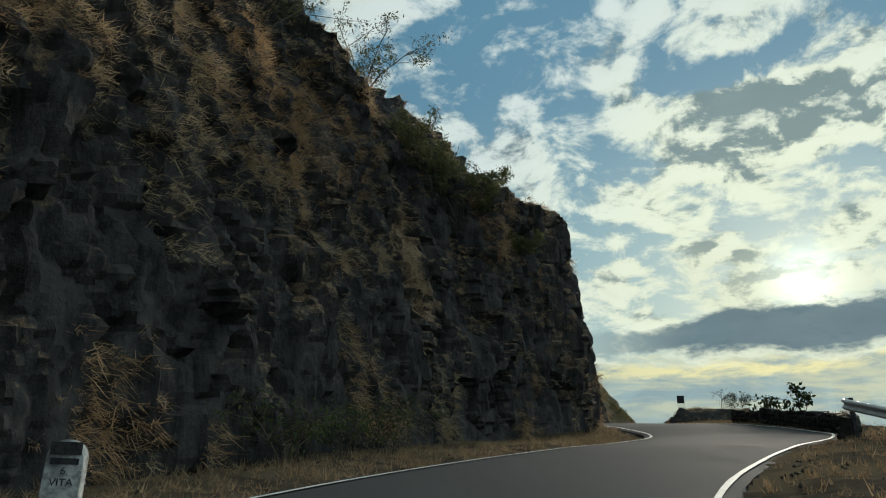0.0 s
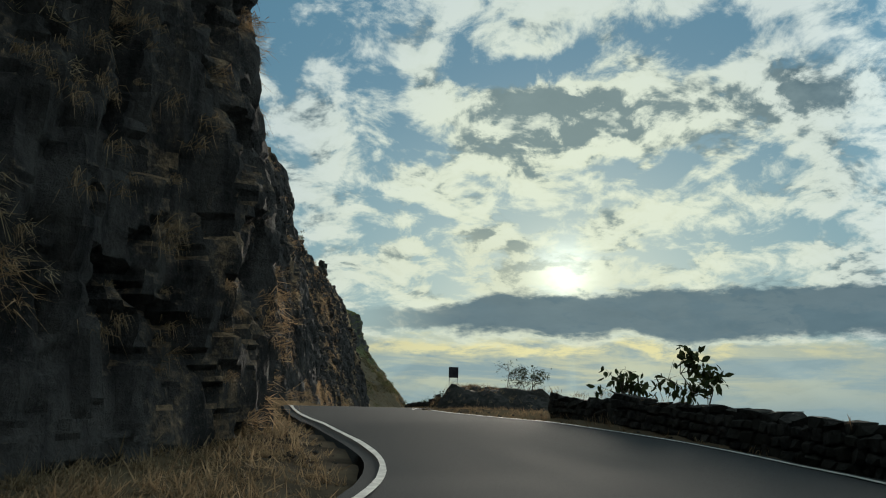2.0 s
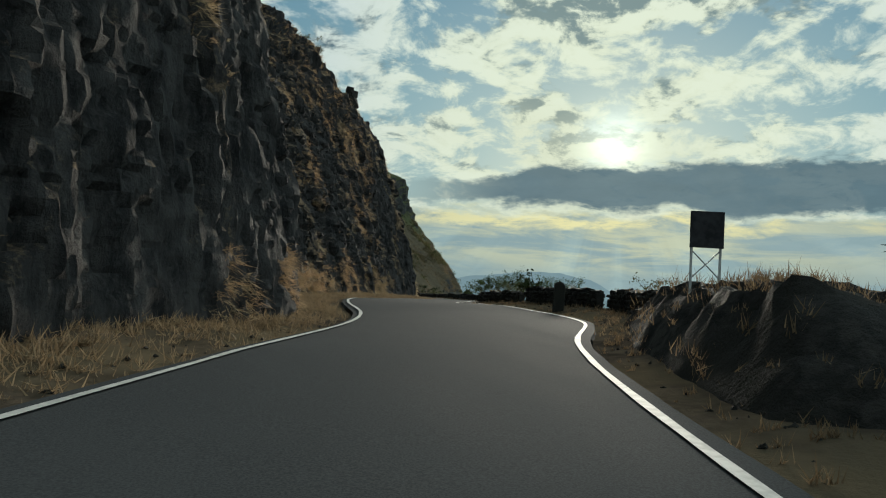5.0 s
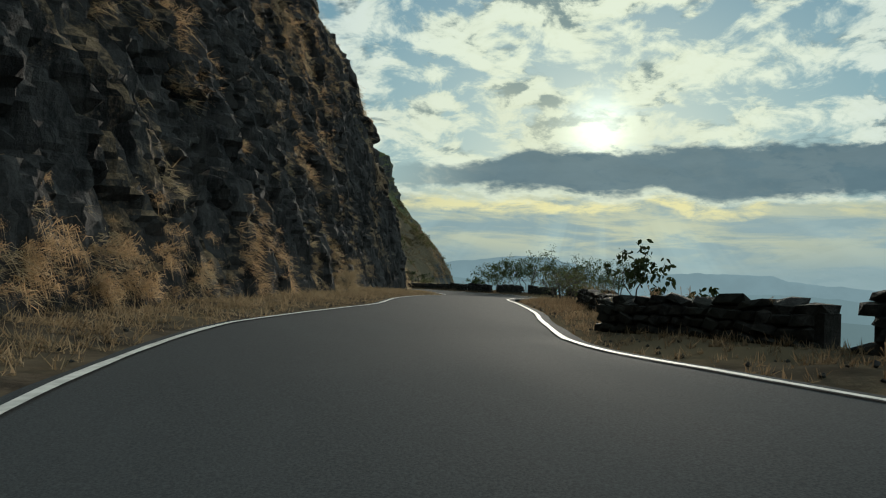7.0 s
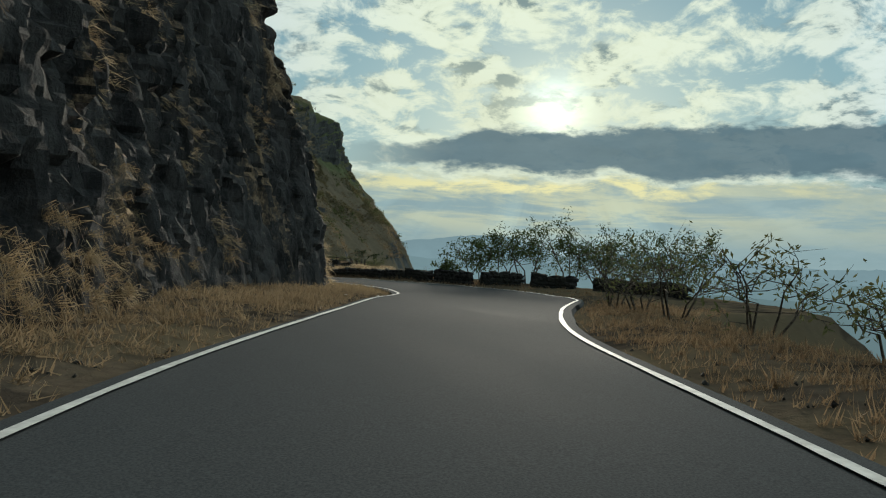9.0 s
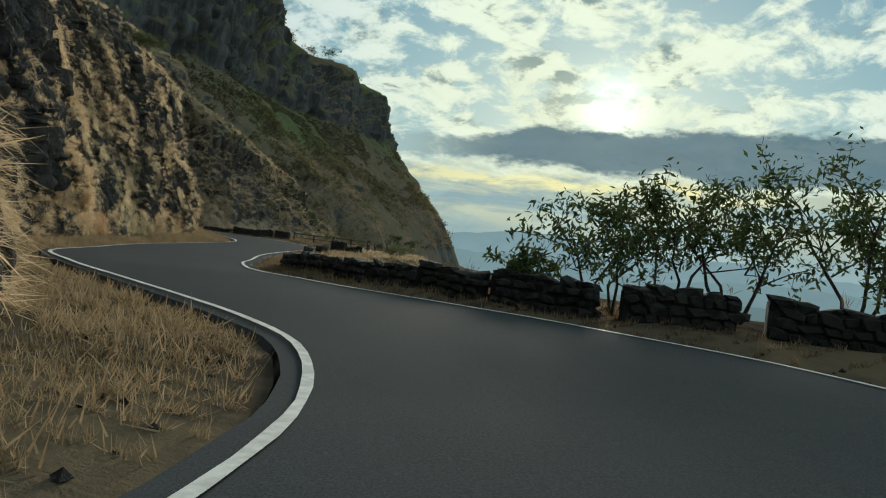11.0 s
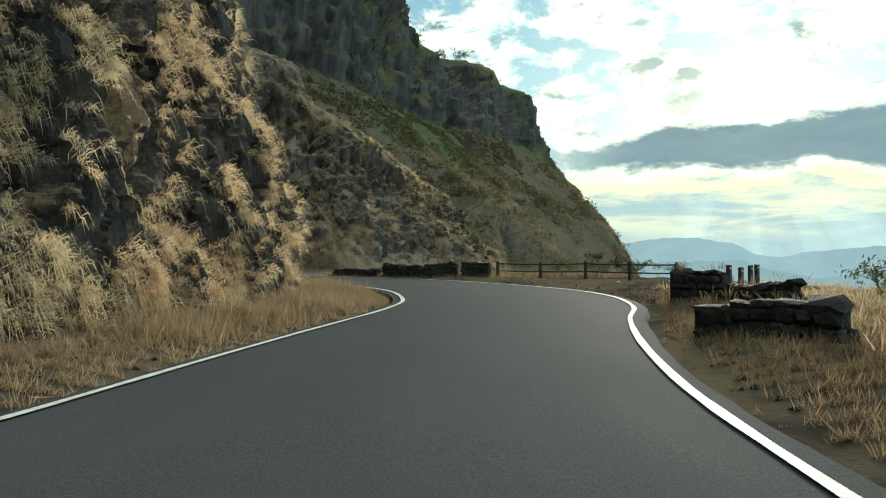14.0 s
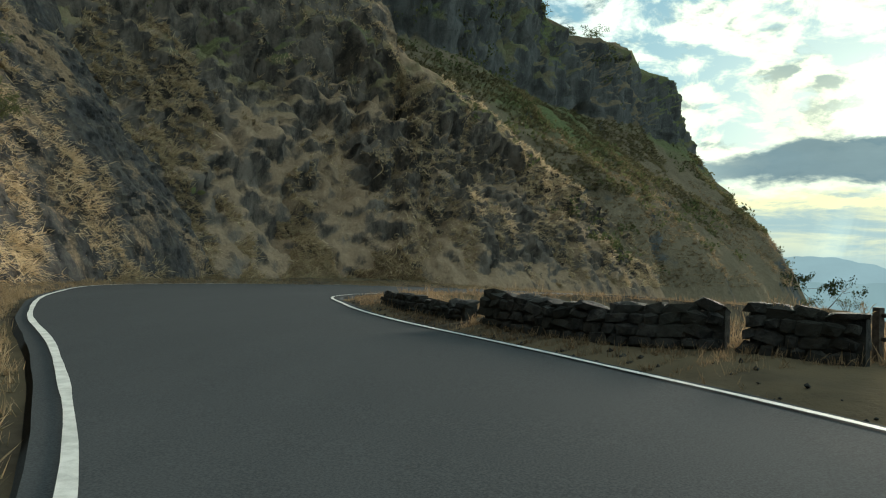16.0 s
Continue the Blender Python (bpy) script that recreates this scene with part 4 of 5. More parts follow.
def leaves(tips, n, length, spread, rng, droop=0.5, slim=0.32):
    c = tips[rng.integers(0, len(tips), n)] + rng.normal(size=(n, 3)) * spread
    d = unit(rng.normal(size=(n, 3)) + np.array([0, 0, -droop]))
    s = unit(np.cross(d, rng.normal(size=(n, 3))))
    ln = length * rng.uniform(0.6, 1.2, n)[:, None]
    fold = unit(np.cross(d, s)) * ln * 0.06
    if slim > 0.4:
        w = s * ln * slim * 0.5
        v = np.stack([c, c + d * ln * 0.22 + w * 0.75 + fold, c + d * ln * 0.55 + w + fold, c + d * ln * 0.82 + w * 0.5, c + d * ln * 1.05 - fold,
                      c + d * ln * 0.82 - w * 0.5, c + d * ln * 0.55 - w + fold, c + d * ln * 0.22 - w * 0.75 + fold], 1).reshape(-1, 3)
        b = np.arange(n)[:, None] * 8
        return v, (b + np.array([0, 1, 2, 3, 4])).tolist() + (b + np.array([0, 4, 5, 6, 7])).tolist()
    v = np.stack([c, c + d * ln * 0.45 + s * ln * slim * 0.5 + fold, c + d * ln, c + d * ln * 0.45 - s * ln * slim * 0.5 + fold], 1).reshape(-1, 3)
    b = np.arange(n)[:, None] * 4
    return v, (b + np.array([0, 1, 2])).tolist() + (b + np.array([0, 2, 3])).tolist()


def plant(name, base, height, spread, seed, n_leaves, leaf, stems, label, category, mat=None, bare=0.35, group="", slim=0.32):
    """A tree or shrub: forking stems under a loose crown of single leaves."""
    rng = np.random.default_rng(seed)
    wood = Shape()
    tips = []
    for k in range(stems):
        ang = 2 * math.pi * (k + rng.uniform(-0.3, 0.3)) / stems
        tilt = rng.uniform(0.2, 0.95) if stems > 1 else 0.08
        top = Vector((math.cos(ang) * spread * tilt, math.sin(ang) * spread * tilt, height * rng.uniform(0.55, 0.75)))
        bend = Vector(rng.normal(size=3) * 0.06 * height)
        trunk = [Vector((0, 0, -0.25)) + Vector((math.cos(ang), math.sin(ang), 0)) * 0.03 * stems, top * 0.33 + bend, top * 0.68 - bend * 0.5, top]
        r0 = 0.012 * height + 0.008
        wood.tube(trunk, [r0, r0 * 0.75, r0 * 0.55, r0 * 0.35])
        for j in range(6):
            t = rng.uniform(bare, 1.0)
            start = trunk[1].lerp(trunk[3], t) if t > 0.1 else trunk[1]
            way = Vector(rng.normal(size=3))
            way.z = abs(way.z) * 0.9 + 0.35
            end = start + way.normalized() * rng.uniform(0.22, 0.45) * height
            end.x, end.y = end.x + way.x * spread * 0.16, end.y + way.y * spread * 0.16
            mid = start.lerp(end, 0.5) + Vector(rng.normal(size=3) * 0.03 * height)
            wood.tube([start, mid, end], [r0 * 0.4, r0 * 0.28, r0 * 0.14], 5)
            tips += [mid.lerp(end, u) for u in (0.35, 0.7, 1.0, 1.08)]
            for _ in range(2):
                twig = mid.lerp(end, rng.uniform(0, 0.8))
                e2 = twig + Vector(rng.normal(size=3)) * 0.11 * height
                wood.tube([twig, e2], [r0 * 0.18, r0 * 0.08], 4)
                tips += [twig.lerp(e2, 0.6), e2]
    root = new(name)
    root.location = base
    wood.ob("trunk", M_BARK, root, "thin grey-brown stems", True)
    v, f = leaves(np.array([tuple(t) for t in tips]), n_leaves, leaf, 0.036 * height + 0.02, rng, 0.5 if slim < 0.4 else 1.3, slim)
    mesh_ob("crown", v, f, mat or M_LEAF, root)
    return tagged(root, label, category, group)


def on_ground(x, y, dz=0.0):
    return (x, y, float(ground_z(np.array([x]), np.array([y]))[0]) + dz)


def on_rock(x, y, face=None, dz=-0.1):
    p = (face or CLIFF)[0]
    d = (p[:, 0] - x) ** 2 + (p[:, 1] - y) ** 2
    k = np.argsort(d)[:6]
    return (x, y, float(p[k, 2].max()) + dz)


TREES = [(38.1, 134.3, 1.3, 0.5), (39.5, 132.9, 2.6, 1.1), (41.2, 133.2, 2.8, 1.3), (42.5, 132.8, 3.3, 1.4), (44.1, 131.2, 3.7, 1.2),
         (45.5, 130.0, 3.0, 1.3), (46.9, 128.4, 3.0, 1.4), (48.0, 126.4, 3.2, 1.4)]
for i, (x, y, h, w) in enumerate(TREES):
    g0 = on_ground(x, y)
    lift = 1.1 - g0[2]
    plant("tree", (x, y, g0[2]), h * 1.06 + max(lift, 0) * 0.8, w * 1.45, 200 + i, int(520 * h), 0.21, 4 if i % 2 else 3,
          "slender roadside tree with drooping narrow green leaves behind the parapet", "tree", None, 0.15, "trees behind the parapet")
SAPLINGS = [(15.95, 35.0, 1.6, 0.6, 130), (16.4, 32.7, 1.75, 0.75, 190), (30.0, 94.1, 2.0, 0.9, 260), (30.6, 91.4, 1.6, 1.1, 230), (60.8, 247, 3.8, 3.0, 900)]
for i, (x, y, h, w, n) in enumerate(SAPLINGS):
    plant("sapling", on_ground(x, y), h, w, 300 + i, n, 0.23, 2, "young tree with a few large dark leaves beside the road", "tree", M_LEAF_DARK, group="saplings beside the road", slim=0.5)
SHRUBS = [(35.4, 110.5, 2.0), (36.6, 113.5, 2.2), (34.2, 106.5, 1.8), (33.2, 103.0, 1.4), (37.6, 116.5, 2.2), (27.8, 73.5, 1.6), (28.5, 71.0, 1.3), (49, 167, 1.6), (46.5, 163, 1.3),
          (41.6, 166.2, 1.0), (43.4, 171.5, 1.1), (51, 171, 1.6), (48, 158, 1.4), (40.2, 191.5, 1.1), (41.8, 190.4, 1.0), (43.0, 188.4, 0.9), (44.4, 186.8, 0.8), (45.6, 184.6, 0.6), (61.5, 244, 1.6), (59.3, 246, 1.4),
          (39.4, 157.5, 0.6), (41, 160, 0.7), (42.5, 163, 0.8), (40.6, 154.5, 0.6), (43, 156.5, 0.9), (45, 160.5, 1.0), (47, 165.5, 1.2)]
for i, (x, y, h) in enumerate(SHRUBS):
    plant("shrub", on_ground(x, y), h, h * 0.9, 400 + i, 420, 0.15, 5, "dull green roadside shrub with small leaves", "shrub", M_LEAF_DRY, 0.05, "shrubs on the valley side")
FOOT_SHRUBS = [(-3.0, 14.6, 1.5), (-1.4, 18.6, 1.5), (-2.2, 16.8, 1.2)]
for i, (x, y, h) in enumerate(FOOT_SHRUBS):
    plant("shrub", on_ground(x, y), h, h, 450 + i, 600, 0.12, 6, "dark green leafy shrub at the foot of the rock", "shrub", None, 0.0, "shrubs at the foot of the rock")
ROCK_SHRUBS = [(-1.3, 26.4, 1.2), (-0.3, 26.9, 1.3), (0.7, 27.4, 1.3), (1.9, 28.3, 1.2), (3.2, 29.0, 0.8), (-3.4, 26.0, 1.9), (-6.2, 20.5, 2.0), (-7.5, 17.5, 1.8), (24.2, 169.8, 1.1), (10.5, 198, 1.8), (8.5, 203, 1.8), (9.5, 207, 1.4), (6.5, 209, 1.5), (11.5, 202, 1.0),
               (11.8, 194, 1.4), (5.5, 66, 1.2), (15.5, 122, 1.3)]
for i, (x, y, h) in enumerate(ROCK_SHRUBS):
    plant("shrub", on_rock(x, y), h * 1.35, h * 1.6, 470 + i, 3000, 0.15, 6, "green shrub growing from the top of the rock", "shrub", M_LEAF_DRY, 0.0, "shrubs on the rock")
for i, (x, y) in enumerate([(38, 338), (45, 344), (52, 350), (60, 356), (66, 361), (70, 368)]):
    plant("far_tree", on_rock(x, y, RANGE_FACE, -0.4), 3.6, 4.0, 520 + i, 500, 0.5, 4, "small dark tree on the crest of the mountain", "tree", None, 0.1, "trees on the mountain crest")


def hill_scrub():
    v, f = [], []
    rng = np.random.default_rng(77)
    n = 0
    for face, count, big in ((SPUR_FACE, 40, 0.9), (RANGE_FACE, 520, 1.15)):
        p, out, u1, u2 = face
        k = rng.integers(0, len(p), 40000)
        k = k[(fbm(p[k] * 0.05, 3, 81) > 0.1) & (u1[k] > 0.12) & (p[k, 2] < 75)][:count]
        for q in p[k]:
            r = big * rng.uniform(0.5, 1.3)
            a, b = leaves(q + rng.normal(size=(14, 3)) * r * np.array([0.6, 0.6, 0.4]) + np.array([0, 0, r * 0.3]), 46, 0.45 * r, 0.2 * r, rng, 0.2, 0.6)
            v.append(a)
            f += (np.array(b) + n).tolist()
            n += len(a)
    tagged(mesh_ob("hillside_scrub", np.vstack(v), f, M_LEAF_DRY), "low green scrub dotted over the mountain slopes", "scrub", kind="stuff")


hill_scrub()

# ---- roadside things ----
M_STONE = mottled("dark_stone", (0.019, 0.019, 0.019), (0.058, 0.056, 0.052), 5.0, 0.05, big=(0.034, 0.034, 0.029))
M_POST = mottled("rusty_dark_metal", (0.03, 0.026, 0.022), (0.075, 0.06, 0.048), 9.0, 0.006, 0.7)
M_STEEL = mottled("galvanised_steel", (0.42, 0.43, 0.43), (0.56, 0.57, 0.56), 7.0, 0.003, 0.45, spec=0.5)
M_WHITE = mottled("flaking_whitewash", (0.20, 0.21, 0.21), (0.45, 0.46, 0.45), 9.0, 0.012, big=(0.10, 0.105, 0.105))
M_BLACK = mottled("black_paint", (0.02, 0.02, 0.02), (0.045, 0.045, 0.045), 14.0, 0.003, 0.7)
M_DARK = mottled("dark_painted_sheet", (0.025, 0.025, 0.028), (0.05, 0.05, 0.055), 6.0, 0.003, 0.6)


def stone_meshes(n=7):
    out = []
    rng = np.random.default_rng(5)
    for k in range(n):
        bm = bmesh.new()
        bmesh.ops.create_icosphere(bm, subdivisions=1, radius=0.5)
        for v in bm.verts:
            q = v.co.copy()
            for ax in range(3):
                q[ax] = math.copysign(min(abs(q[ax]) * 1.5, 0.5), q[ax])
            v.co = q + Vector(rng.normal(size=3) * 0.05)
        me = bpy.data.meshes.new("stone")
        bm.to_mesh(me)
        bm.free()
        me.materials.append(M_STONE)
        out.append(me)
    return out


STONES = stone_meshes()


def parapet(points, height, seed, label, thick=0.42, ragged=0.06):
    """A low rubble wall along the points: a core, face stones and coping stones."""
    rng = np.random.default_rng(seed)
    c = spline(points, 0.25) if len(points) > 2 else np.array([np.array(points[0]) + (np.array(points[1]) - np.array(points[0])) * u for u in np.linspace(0, 1, 12)])
    nrm = normals2(c)
    z0 = ground_z(c[:, 0], c[:, 1])
    k = np.arange(len(c))
    z0 = np.polyval(np.polyfit(k, z0, min(3, len(c) - 1)), k)
    zb = z0 - 0.5
    zt = z0 + height - 0.09 + ragged * vnoise(np.column_stack([c * 0.8, c[:, :1] * 0]), seed)
    half = thick / 2 - 0.06
    ring = [np.column_stack([c + nrm * half, zb]), np.column_stack([c + nrm * half, zt]), np.column_stack([c - nrm * half, zt]), np.column_stack([c - nrm * half, zb])]
    v = np.stack(ring, 1)
    n = len(c)
    f = []
    for i in range(n - 1):
        f += [[4 * i + j, 4 * i + 4 + j, 4 * i + 4 + (j + 1) % 4, 4 * i + (j + 1) % 4] for j in range(4)]
    f += [[0, 1, 2, 3], [4 * n - 1, 4 * n - 2, 4 * n - 3, 4 * n - 4]]
    root = mesh_ob("parapet_wall", v.reshape(-1, 3), f, M_WALL)
    tagged(root, label, "wall", "parapet walls along the drop")
    s = np.concatenate([[0], np.cumsum(np.linalg.norm(np.diff(c, axis=0), axis=1))])

    def lay(t, off, z, size, tilt):
        x, y = np.interp(t, s, c[:, 0]), np.interp(t, s, c[:, 1])
        i = min(int(np.searchsorted(s, t)), n - 1)
        w = nrm[i]
        ob = new("stone", STONES[int(rng.integers(len(STONES)))])
        ob.parent = root
        ob.matrix_local = Matrix.LocRotScale((x + w[0] * off, y + w[1] * off, z), Euler((tilt[0], tilt[1], math.atan2(-w[0], w[1]) + tilt[2])), size)

    count = 0
    rows_n = max(2, int(height / 0.19))
    for side in (1, -1):
        for r in range(rows_n):
            t = rng.uniform(0, 0.2)
            while t < s[-1] - 0.1 and count < 250:
                w = rng.uniform(0.18, 0.46)
                h = (height - 0.1) / rows_n
                base = float(np.interp(t, s, z0))
                lay(min(t + w / 2, s[-1]), side * half, base + h * (r + 0.5) - 0.03, (w * 1.04, rng.uniform(0.16, 0.22), h * rng.uniform(0.75, 1.35)), rng.normal(size=3) * 0.15)
                t += w
                count += 1
    t = 0.0
    while t < s[-1] - 0.05 and count < 300:
        w = rng.uniform(0.3, 0.6)
        lay(min(t + w / 2, s[-1] - 0.12), rng.normal() * 0.02, float(np.interp(t, s, zt)) + 0.02, (w * 1.05, thick * rng.uniform(0.85, 1.1), rng.uniform(0.1, 0.26)), rng.normal(size=3) * 0.16)
        t += w
        count += 1
    return root


DARK_WALL = "low dark stone parapet wall with dry grass on top"
WALLS = [([(11.6, 20.8), (13.6, 24.0), (15.2, 28.0), (15.8, 32.0), (15.5, 34.8)], 0.7), ([(15.5, 34.98), (15.35, 36.3), (15.2, 37.7)], 0.6),
         ([(22.9, 65.2), (24.4, 69.2), (25.45, 73.0)], 0.76), ([(25.2, 73.5), (25.3, 75.6), (25.1, 77.6), (24.85, 80.2)], 0.77),
         ([(24.75, 80.6), (24.45, 83.2), (24.2, 85.4)], 0.6),
         ([(27.2, 90.4), (29.0, 95.0), (31.2, 100.0)], 0.55),
         ([(33.45, 145.6), (33.8, 142.5), (34.3, 139.2), (34.95, 137.0)], 0.48), ([(35.1, 136.75), (35.9, 135.65)], 0.54), ([(36.0, 135.5), (37.1, 134.1)], 0.62), ([(37.25, 133.95), (38.75, 132.25)], 0.7), ([(39.2, 131.9), (41.3, 131.2)], 0.74), ([(41.7, 130.8), (43.7, 129.6)], 0.74),
         ([(44.5, 128.9), (46.0, 126.5), (46.2, 123.5)], 0.7),
         ([(35.5, 159.2), (35.15, 155.8), (34.8, 152.4)], 0.6), ([(34.65, 151.2), (34.4, 149.0), (34.2, 146.8)], 0.26), ([(35.8, 165.6), (36.35, 164.5), (36.9, 163.4)], 0.55), ([(38.25, 172.5), (39.05, 171.3)], 0.8), ([(39.15, 171.1), (39.95, 169.8)], 0.42),
         ([(36.0, 189.8), (34.8, 190.7)], 0.72), ([(34.5, 190.95), (32.4, 192.3), (30.8, 194.6)], 0.68), ([(30.4, 195.2), (28.6, 198.6), (27.5, 202.0)], 0.36)]
for i, (pts, h) in enumerate(WALLS):
    parapet(pts, h, 600 + i, DARK_WALL)


def wall_top_grass():
    """Dry tufts rooted in the joints on top of the walls and along their foot."""
    rng = np.random.default_rng(73)
    spots = []
    for pts, h in WALLS:
        a, b = np.array(pts[:-1]), np.array(pts[1:])
        for p, q in zip(a, b):
            run = float(np.linalg.norm(q - p))
            way = np.array([-(q - p)[1], (q - p)[0]]) / run
            for k in range(int(run * (9 if run < 1.6 else 2.2))):
                u, on_top = rng.uniform(), rng.uniform() < 0.45
                xy = p + (q - p) * u + way * (rng.normal() * 0.08 if on_top else rng.choice([-1, 1]) * rng.uniform(0.24, 0.6))
                spots.append((xy[0], xy[1], float(ground_z(xy[:1], xy[1:])[0]) + (h - 0.04 if on_top else -0.02)))
    spots = np.array(spots)
    blades("wall_grass", spots, np.zeros_like(spots), 12, (0.15, 0.5), M_STRAW4, rng, (0.0, 0.7), 1.0, 0.0, 0.0045, "thin dry grass on and beside the parapet walls")


wall_top_grass()


def railing(points, height):
    root = new("railing")
    x0, y0 = points[0]
    root.location = on_ground(x0, y0)
    o = Vector(root.location)
    tops = []
    for i, (x, y) in enumerate(points):
        b = Vector(on_ground(x, y)) - o
        Shape().box(b + Vector((0, 0, height / 2 - 0.15)), (0.11, 0.11, height + 0.3), 0.5, 0.012).ob("post", M_POST, root)
        tops.append(b)
    for a, b in zip(tops[:-1], tops[1:]):
        for h in (height * 0.86, height * 0.42):
            sag = Vector((0, 0, -0.012))
            pts = [a + Vector((0, 0, h)), (a + b) / 2 + Vector((0, 0, h)) + sag, b + Vector((0, 0, h))]
            Shape().tube(pts, [0.032, 0.032, 0.032], 8).ob("rail", M_POST, root, smooth=True)
    tagged(root, "dark rusty two-rail roadside railing on square posts", "railing")


railing([(36.56, 190.64), (38.31, 188.47), (39.95, 186.44), (41.39, 184.65), (42.77, 182.94)], 0.8)


def guard_stone(x, y, h):
    root = new("guard_post")
    root.location = on_ground(x, y)
    Shape().box((0, 0, h / 2 - 0.2), (0.12, 0.12, h + 0.4), 0.4, 0.015).ob("post", M_POST, root)
    Shape().box((0.061 * math.sin(0.4), -0.061 * math.cos(0.4), h - 0.11), (0.06, 0.012, 0.06), 0.4, 0.004).ob("reflector", M_PAINT, root, "small pale square reflector")
    tagged(root, "short dark roadside guard post with a pale reflector", "post", "guard posts by the drop")


for x, y in [(41.5, 176.0), (42.2, 176.6), (42.9, 177.3), (43.5, 178.0)]:
    guard_stone(x, y, max(0.75, 1.7 - on_ground(x, y)[2]))


def guard_rail(points):
    root = new("guard_rail")
    c = spline(points, 0.3)
    nrm = normals2(c)
    z = c[:, 2]
    prof = [(0.0, -0.155), (0.03, -0.15), (0.085, -0.11), (0.085, -0.07), (0.03, -0.025), (0.03, 0.025), (0.085, 0.07), (0.085, 0.11), (0.03, 0.15), (0.0, 0.155)]
    v = np.stack([np.column_stack([c[:, :2] + nrm * a, z + b]) for a, b in prof], 1)
    n, m = v.shape[:2]
    back = v.copy()
    back[:, :, :2] -= (nrm * 0.006)[:, None, :]
    f = np.vstack([grid_faces(n, m), grid_faces(n, m)[:, ::-1] + n * m])
    mesh_ob("beam", np.vstack([v.reshape(-1, 3), back.reshape(-1, 3)]), f, M_STEEL, root, True, "curved galvanised beam")
    for k in range(2, n, 7):
        q = c[k, :2] - nrm[k] * 0.07
        g0 = on_ground(q[0], q[1])[2] - 0.3
        Shape().box((q[0], q[1], (z[k] + 0.2 + g0) / 2), (0.09, 0.11, z[k] + 0.2 - g0), math.atan2(nrm[k][1], nrm[k][0]), 0.01).ob("post", M_DARK, root)
    tagged(root, "galvanised steel crash barrier with a curved end", "crash barrier")


guard_rail([(10.0, 11.0, 0.1), (10.6, 14.0, 0.3), (11.0, 16.6, 0.65), (11.2, 18.8, 1.0), (11.35, 20.2, 1.22), (11.9, 20.6, 1.25)])


def road_sign(x, y, z):
    root = new("road_sign")
    root.location = (x, y, z)
    Shape().box((0, 0, 1.03), (0.56, 0.03, 0.62), 0, 0.004).ob("board", M_DARK, root, "dark back of a rectangular board")
    for sx in (-0.24, 0.24):
        Shape().box((sx, 0.035, 0.5), (0.035, 0.035, 1.5), 0, 0.004).ob("post", M_STEEL, root)
    for a, b in ((-1, 1), (1, -1)):
        Shape().tube([(a * 0.24, 0.035, 0.2), (b * 0.24, 0.035, 0.68)], [0.012, 0.012], 6).ob("brace", M_STEEL, root)
    root.rotation_euler = (0, 0, radians(-18))
    tagged(root, "dark rectangular road sign on two thin posts", "sign")


def slab(w, d, h, steps=14):
    """An upright stone with a rounded top."""
    v, f = [], []
    prof = [(-w / 2, -0.3), (w / 2, -0.3)] + [(w / 2 * math.cos(a), h - w / 2 + w / 2 * math.sin(a)) for a in np.linspace(0, math.pi, steps)]
    n = len(prof)
    for y, k in ((-d / 2, 0.94), (-d / 2 + 0.03, 1.0), (d / 2 - 0.03, 1.0), (d / 2, 0.94)):
        v += [(x * k, y, z * (k if z > 0 else 1)) for x, z in prof]
    for r in range(3):
        f += [[r * n + j, r * n + (j + 1) % n, (r + 1) * n + (j + 1) % n, (r + 1) * n + j] for j in range(n)]
    f += [list(range(n))[::-1], [3 * n + j for j in range(n)]]
    return Shape().add(v, f)


def milestone(x, y, turn, w, h, mat, label, written):
    root = new("milestone")
    root.location = on_ground(x, y)
    root.rotation_euler = (0, radians(2), turn)
    slab(w, 0.24, h).ob("stone", mat, root)
    if written:
        Shape().box((0, -0.128, h * 0.86), (w * 0.8, 0.01, h * 0.2), 0).ob("cap_band", M_BLACK, root, "black painted band")
        Shape().box((0.0, -0.1255, h * 0.66), (w * 0.72, 0.006, 0.075), 0).ob("line_of_writing", M_BLACK, root, "black painted bar of writing")
        for text, z, size in (("6", 0.5, 0.13), ("VITA", 0.32, 0.13)):
            cu = bpy.data.curves.new("writing", "FONT")
            cu.body, cu.size, cu.align_x, cu.extrude = text, size, "CENTER", 0.002
            ob = bpy.data.objects.new("writing", cu)
            scene.collection.objects.link(ob)
            me = bpy.data.meshes.new_from_object(ob)
            bpy.data.objects.remove(ob)
            me.materials.append(M_BLACK)
            t = new("writing", me)
            t.parent = root
            t.matrix_local = pose(0, -0.125, h * z - 0.03, 90, 0, 0)
    tagged(root, label, "milestone")


